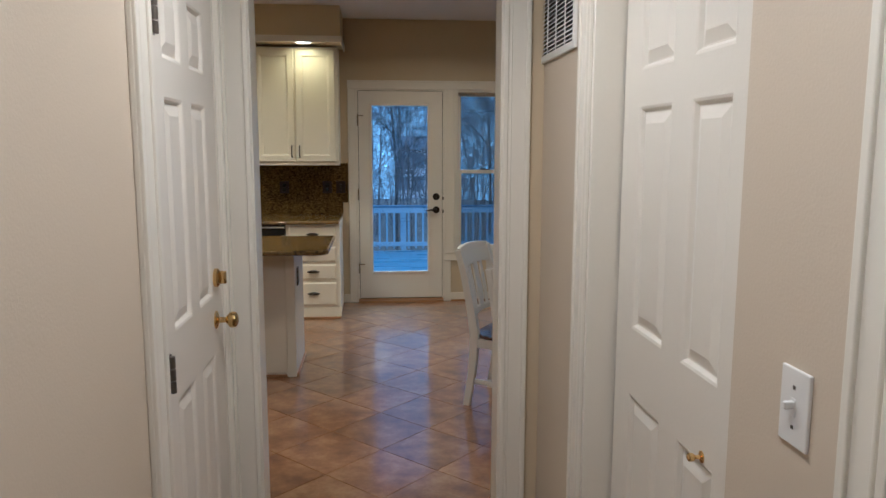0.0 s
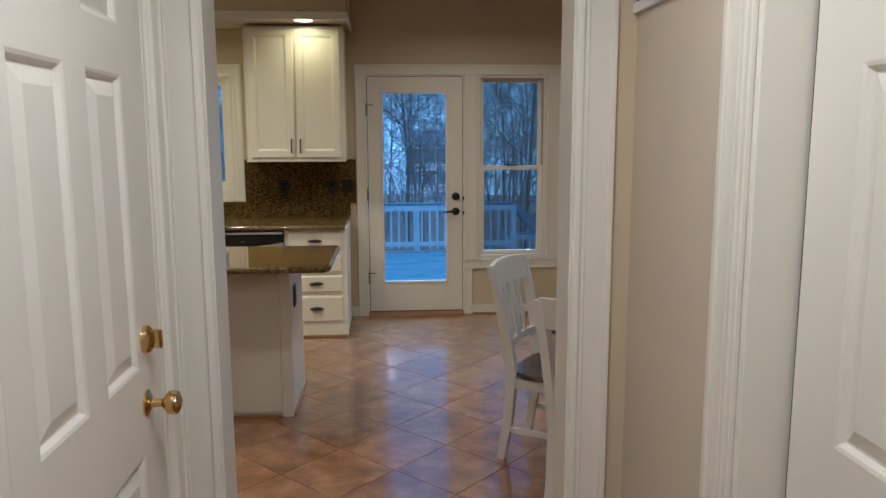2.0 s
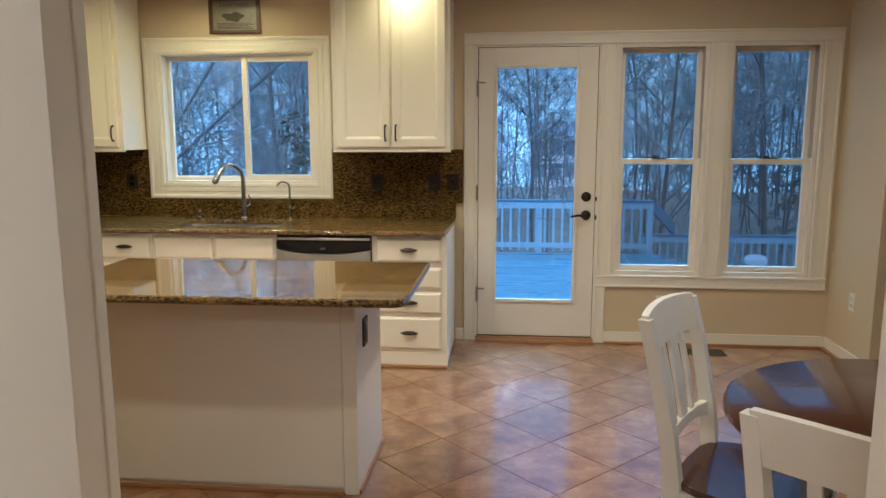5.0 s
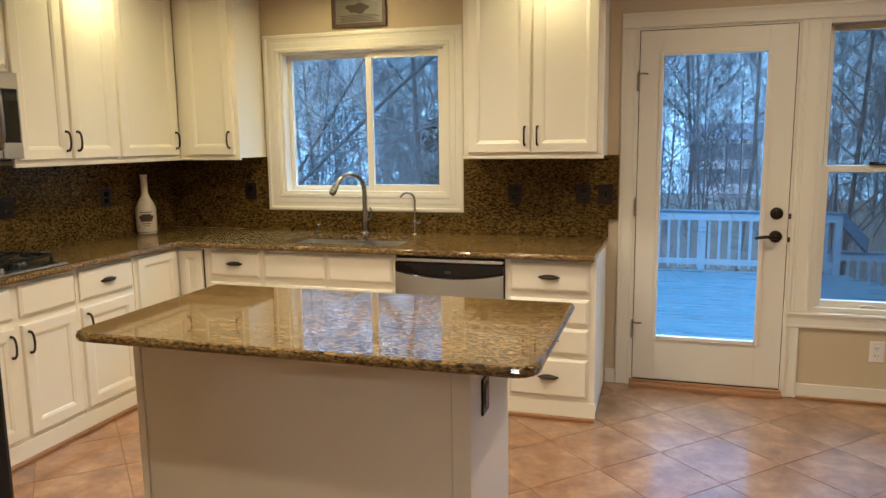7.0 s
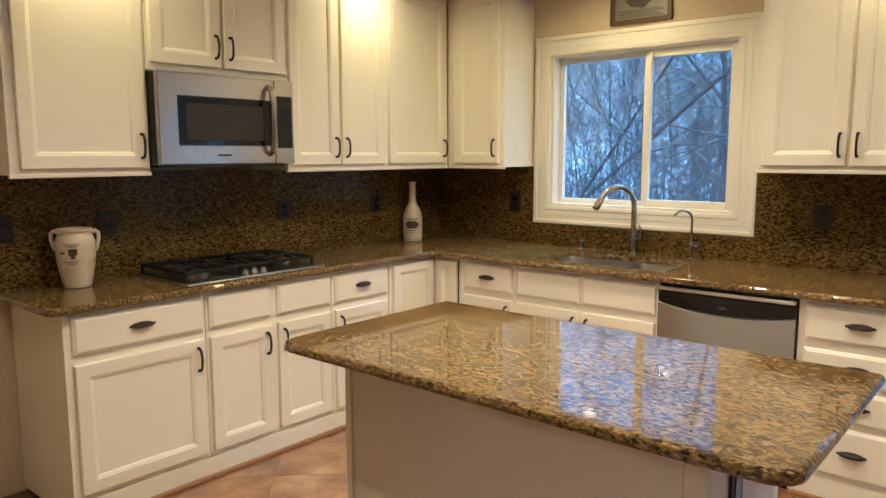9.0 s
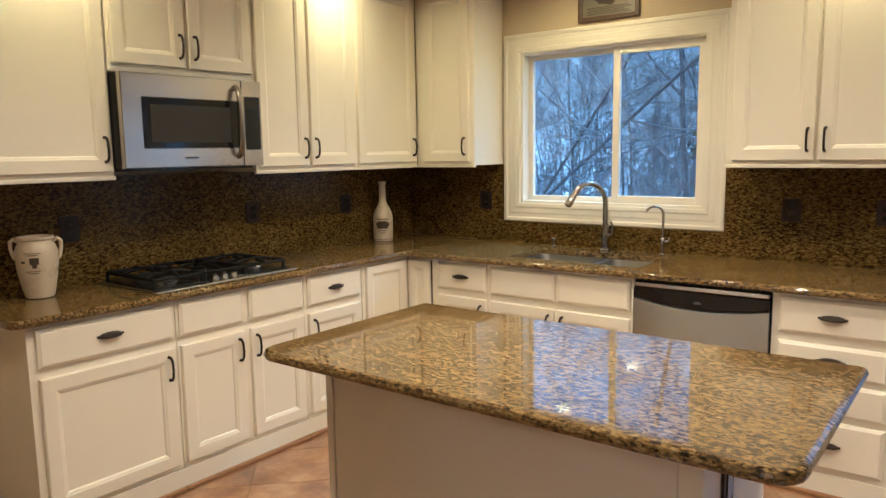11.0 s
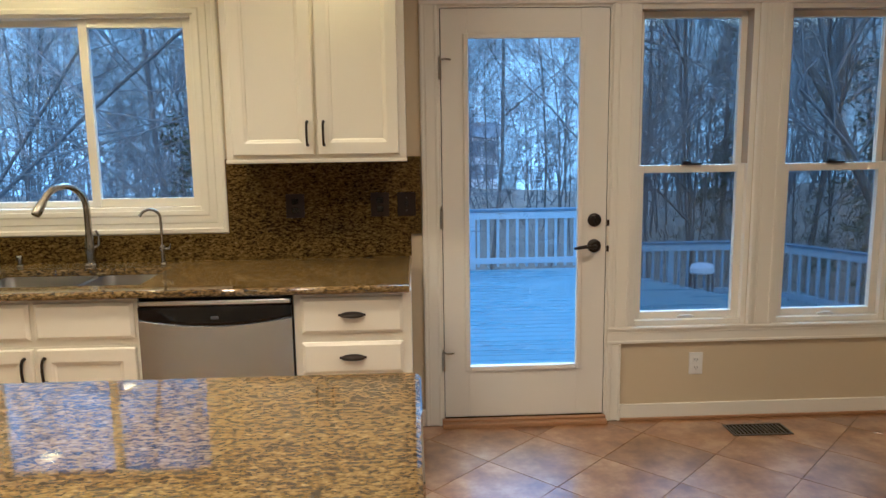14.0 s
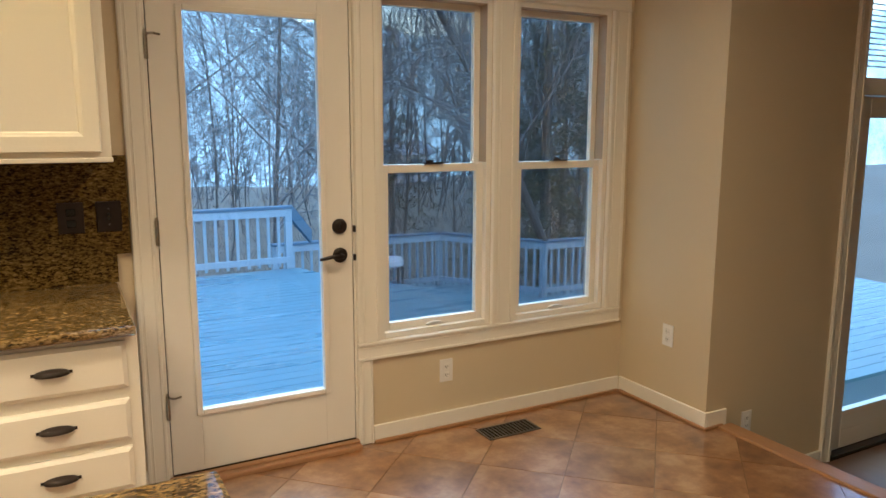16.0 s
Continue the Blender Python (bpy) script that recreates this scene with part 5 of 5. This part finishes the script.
# ---------- trees ----------
def limb(bm, p, d, length, r, depth, rnd, wood, sides):
    """One limb of short bent pieces, then its children."""
    segs = 4 if depth > 1 else 3
    pts, rad = [p.copy()], [r]
    for k in range(segs):
        d = (d + Vector((rnd.uniform(-1, 1), rnd.uniform(-1, 1), rnd.uniform(-.5, .7))) * (.10 if depth > 2 else .17)).normalized()
        p = p + d * (length / segs)
        pts.append(p.copy())
        rad.append(r * (1 - .55 * (k + 1) / segs))
    tube(wood if depth > 3 else bm, pts, rad, sides[depth])
    if depth == 0:
        return
    kids = {4: 13, 3: 8, 2: 6, 1: 5}[depth]
    for k in range(kids):
        u = (.32 if depth == 4 else .2) + (.68 if depth == 4 else .78) * (k + rnd.random()) / kids
        i = min(segs - 1, int(u * segs))
        q = pts[i].lerp(pts[i + 1], u * segs - i)
        axis = (pts[i + 1] - pts[i]).normalized()
        side = axis.orthogonal().normalized()
        side.rotate(Matrix.Rotation(rnd.uniform(0, 6.283), 3, axis))
        spread = rnd.uniform(.65, 1.15)
        nd = (axis * math.cos(spread) + side * math.sin(spread) + Vector((0, 0, .12))).normalized()
        limb(bm, q, nd, length * rnd.uniform(.34, .55) * (1.1 - .35 * u), max(.0035, rad[i] * (.46 if depth == 4 else .6)), depth - 1, rnd, wood, sides)


def bare_tree(m, seed, height, r, label):
    rnd = random.Random(seed)
    ob = thing("bare_tree", m, label, "tree", "bare trees behind the deck")
    wood, bm = bmesh.new(), bmesh.new()
    limb(bm, Vector((0, 0, -.4)), Vector((0, 0, 1)), height, r, 4, rnd, wood, {4: 9, 3: 5, 2: 4, 1: 3, 0: 3})
    part("trunk", wood, BARK, ob, smooth=True)
    part("crown", bm, TWIG, ob)
    return ob


rnd = random.Random(7)
kinds = []
for k in range(5):
    h = (13, 16, 11, 15, 9)[k]
    kinds.append(bare_tree(pose(*((-6, 24), (1.0, 31), (6.5, 24), (-1.5, 34), (9, 27))[k], 0), 11 + k, h, h * .0042, "bare grey winter tree with fine branching twigs"))
for k, ob in enumerate(kinds):
    ob.location.z = hill(ob.location.x, ob.location.y)
spots = []
for k in range(170):
    y = 21 + 38 * rnd.random() ** .9
    x = rnd.uniform(-.62 * y - 1, .72 * y + 2)
    if all((x - a) ** 2 + (y - b) ** 2 > 2.2 for a, b in spots):
        spots.append((x, y))
for k, (x, y) in enumerate(spots):
    s = rnd.uniform(.55, .95)
    o = copy_thing(kinds[k % 5], pose(x, y, hill(x, y), rnd.uniform(-4, 4), rnd.uniform(-4, 4), rnd.uniform(0, 360)))
    o.scale = (s, s, s * rnd.uniform(.9, 1.15))
# a near tree whose low boughs cross the sink window
near = bare_tree(pose(-9.6, 13.5, GZ, 0, 47, 0), 41, 11, .04, "leaning bare tree close to the sink window")
bare_tree(pose(-9.0, 15.0, GZ, 0, 38, 10), 43, 12, .036, "slender leaning bare tree behind the first leaning one")
bare_tree(pose(10.6, 18.2, GZ, 0, -24, 0), 47, 12, .12, "pale leaning bare tree in front of the evergreen")
near2 = bare_tree(pose(-4.6, 17.6, GZ, 0, 6, 70), 57, 10, .07, "slender bare tree beyond the deck rail")

for k, (x, y, h, lean) in enumerate(((3.4, 19.0, 7.5, 5), (6.3, 20.5, 8.5, -6), (-.8, 20.0, 7.5, 4), (10.0, 22.0, 8.0, 3))):
    bare_tree(pose(x, y, GZ, 0, lean, 0), 61 + k, h, .062, "spreading bare tree with fine twigs beside the deck")

# low brush and saplings over the leaf litter
verts, faces = [], []
for k in range(3000):
    y = 17.5 + 34 * rnd.random() ** 1.2
    x = rnd.uniform(-.7 * y - 2, .8 * y + 3)
    z = hill(x, y)
    h = rnd.uniform(.3, .9) if k % 14 else rnd.uniform(.8, 2.4)
    for j in range(6 if k % 14 else 14):
        a, u = rnd.uniform(0, 6.283), rnd.uniform(0, .6)
        base = Vector((x + rnd.gauss(0, .12), y + rnd.gauss(0, .12), z - .05)) if j < 3 else Vector((x, y, z + h * u))
        tip = base + Vector((math.cos(a) * h * rnd.uniform(.1, .5), math.sin(a) * h * rnd.uniform(.1, .5), h * rnd.uniform(.35, .85)))
        w = rnd.uniform(.006, .013) * (1 + h * .25)
        i = len(verts)
        verts += [base + Vector((-w, 0, 0)), base + Vector((w * .6, w, 0)), base + Vector((w * .6, -w, 0)), tip]
        faces += [(i, i + 1, i + 3), (i + 1, i + 2, i + 3), (i + 2, i, i + 3)]
me = bpy.data.meshes.new("undergrowth")
me.from_pydata([tuple(v) for v in verts], [], faces)
me.materials.append(BRUSH)
tagged(new("undergrowth", me), "tangle of bare brown brush and saplings on the woodland floor", "undergrowth", "", "stuff")

# far wood behind, too dense to count; its bark colour carries the haze
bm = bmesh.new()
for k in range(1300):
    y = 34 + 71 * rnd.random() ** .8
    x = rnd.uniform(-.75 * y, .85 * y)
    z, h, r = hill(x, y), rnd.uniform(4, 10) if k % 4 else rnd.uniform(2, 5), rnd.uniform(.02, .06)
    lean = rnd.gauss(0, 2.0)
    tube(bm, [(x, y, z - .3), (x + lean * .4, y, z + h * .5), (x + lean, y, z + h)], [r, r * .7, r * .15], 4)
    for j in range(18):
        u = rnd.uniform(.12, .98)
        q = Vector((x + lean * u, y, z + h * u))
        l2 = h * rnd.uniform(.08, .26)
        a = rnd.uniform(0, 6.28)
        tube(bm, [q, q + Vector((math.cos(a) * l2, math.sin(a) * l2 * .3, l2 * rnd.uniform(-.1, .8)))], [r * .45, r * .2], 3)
far = solid("far_wood", bm, FARWOOD, "dense far winter wood of bare grey trunks paled by painted haze", "trees", "stuff")


def evergreen(m, seed, height, width, label):
    """Conifer: trunk with drooping boughs of many small needle sprays."""
    rnd = random.Random(seed)
    ob = thing("evergreen_tree", m, label, "tree", "evergreens behind the deck")
    bm = bmesh.new()
    tube(bm, [(0, 0, -.3), (0, 0, height * .5), (0, 0, height)], [height * .016, height * .01, .01], 8)
    part("trunk", bm, BARK, ob)
    verts, faces = [], []
    for k in range(int(height * 15)):
        z = height * (.06 + .93 * (k + rnd.random()) / (height * 15))
        L = width * (1 - z / height) ** .8 * rnd.uniform(.65, 1.1) + .1
        a = rnd.uniform(0, 6.283)
        for j in range(int(8 + L * 16)):
            u = rnd.random() ** .7
            c = Vector((math.cos(a) * L * u + rnd.gauss(0, .09), math.sin(a) * L * u + rnd.gauss(0, .09), z - .25 * L * u * u + rnd.gauss(0, .07)))
            s = rnd.uniform(.05, .13)
            d1 = Vector((rnd.uniform(-1, 1), rnd.uniform(-1, 1), rnd.uniform(-.8, .3))).normalized()
            d2 = d1.orthogonal().normalized() * s * .3
            i = len(verts)
            verts += [c - d1 * s, c + d2, c + d1 * s, c - d2]
            faces.append((i, i + 1, i + 2, i + 3))
    me = bpy.data.meshes.new("needles")
    me.from_pydata([tuple(v) for v in verts], [], faces)
    me.materials.append(NEEDLE)
    cr = new("crown", me)
    cr.parent = ob
    return ob


evergreen(pose(11.8, 21, GZ), 3, 11.5, 2.9, "tall dark green evergreen tree beyond the lower deck")
e4 = evergreen(pose(15.5, 25, GZ), 4, 9, 2.2, "dark green evergreen tree at the edge of the wood")
for x, y, turn in ((12.5, 33, 80), (18.5, 31, 200), (22, 36, 310)):
    copy_thing(e4, pose(x, y, hill(x, y), 0, 0, turn))
evergreen(pose(-4.6, 18.2, GZ), 5, 5.0, 1.2, "small green evergreen beyond the deck rail")


# Far window panes get a mid grey, painted haze instead of dark glass.
FARPANE = node_mat("haze_painted_pane", (0.30, 0.35, 0.40), 0.2, var=0.1, bump=0.0)


def far_house(m, w, d, h, label):
    ob = thing("far_house", m, label, "house")
    part("wall", boxes((-w / 2, w / 2, 0, d, -1, h)), SIDING, ob)
    bm = bmesh.new()
    rings(bm, [[(x, -.4, h), (x, d + .4, h), (x, d / 2, h + d * .33)] for x in (-w / 2 - .4, w / 2 + .4)])
    part("roof", bm, ROOFM, ob)
    for z in ((1.0, 2.9) if h > 3 else (.6,)):
        for k in range(4):
            x = -w / 2 + w * (k + .5) / 4
            f = part("window", boxes((x - .55, x + .55, -.06, .0, z, z + 1.2)), RAILP, ob)
            part("pane", boxes((x - .47, x + .47, -.075, -.06, z + .08, z + 1.12)), FARPANE, f)
    return ob


far_house(pose(4.4, 64, hill(4.4, 64)), 5, 4, 4.4, "pale two-storey house far behind the trees")
far_house(pose(24.5, 56, hill(24.5, 56)), 3.2, 3.2, 2.2, "small pale outbuilding far off among the trees")

# glowing backdrop, a hazy distant wooded slope that closes the view
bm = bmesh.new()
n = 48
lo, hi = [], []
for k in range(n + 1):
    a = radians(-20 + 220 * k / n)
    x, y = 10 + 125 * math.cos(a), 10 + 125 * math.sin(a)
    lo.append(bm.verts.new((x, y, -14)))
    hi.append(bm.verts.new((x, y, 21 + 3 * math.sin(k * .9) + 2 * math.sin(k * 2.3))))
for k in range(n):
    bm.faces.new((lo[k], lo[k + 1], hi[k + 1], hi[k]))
structure("backdrop", bm, HAZEGLOW, "glowing backdrop of a distant wooded slope in painted blue-grey haze", "backdrop")

# ---------- floor tiles ----------
def clip(poly, axis, lim, keep_less):
    res = []
    for p, q in zip(poly, poly[1:] + poly[:1]):
        a, b = p[axis] - lim, q[axis] - lim
        if keep_less:
            a, b = -a, -b
        if a >= 0:
            res.append(p)
        if a * b < 0:
            k = a / (a - b)
            res.append(tuple(p[i] + k * (q[i] - p[i]) for i in (0, 1)))
    return res


floor_ob = bpy.data.objects["floor"]
HALF, GAP = .2645, .0019
SHARED = {}
for i in range(-16, 17):
    for j in range(-16, 17):
        cx, cy = .412 + HALF * (i + j), 5.125 + HALF + HALF * (i - j)
        h = HALF - GAP
        poly = [(cx - h, cy), (cx, cy - h), (cx + h, cy), (cx, cy + h)]
        full = cx - h > -3.2 and cx + h < 2.46 and cy - h > 2.96 and cy + h < W
        if cx < -3.0 or cx > 2.6 or cy < 2.8 or cy > 7.6:
            continue
        if not full:
            for ax, lim, less in ((0, -3.2, False), (0, 2.46, True), (1, 2.96, False), (1, W - .02, True)):
                poly = clip(poly, ax, lim, less) if len(poly) > 2 else []
            if len(poly) < 3:
                continue
        local = [(p[0] - cx, p[1] - cy) for p in poly]
        if full and "full" in SHARED:
            me = SHARED["full"]
        else:
            bm = bmesh.new()
            n = len(local)
            mx, my = sum(p[0] for p in local) / n, sum(p[1] for p in local) / n
            rings(bm, [[(p[0], p[1], -.006) for p in local], [(p[0], p[1], -.0015) for p in local], [(p[0] + (mx - p[0]) * .004, p[1] + (my - p[1]) * .004, 0) for p in local]], cap0=False)
            me = finish(bm, "tile", TILE)
            if full:
                SHARED["full"] = me
        o = new("tile", me)
        o.parent, o.matrix_basis = floor_ob, pose(cx, cy, 0)
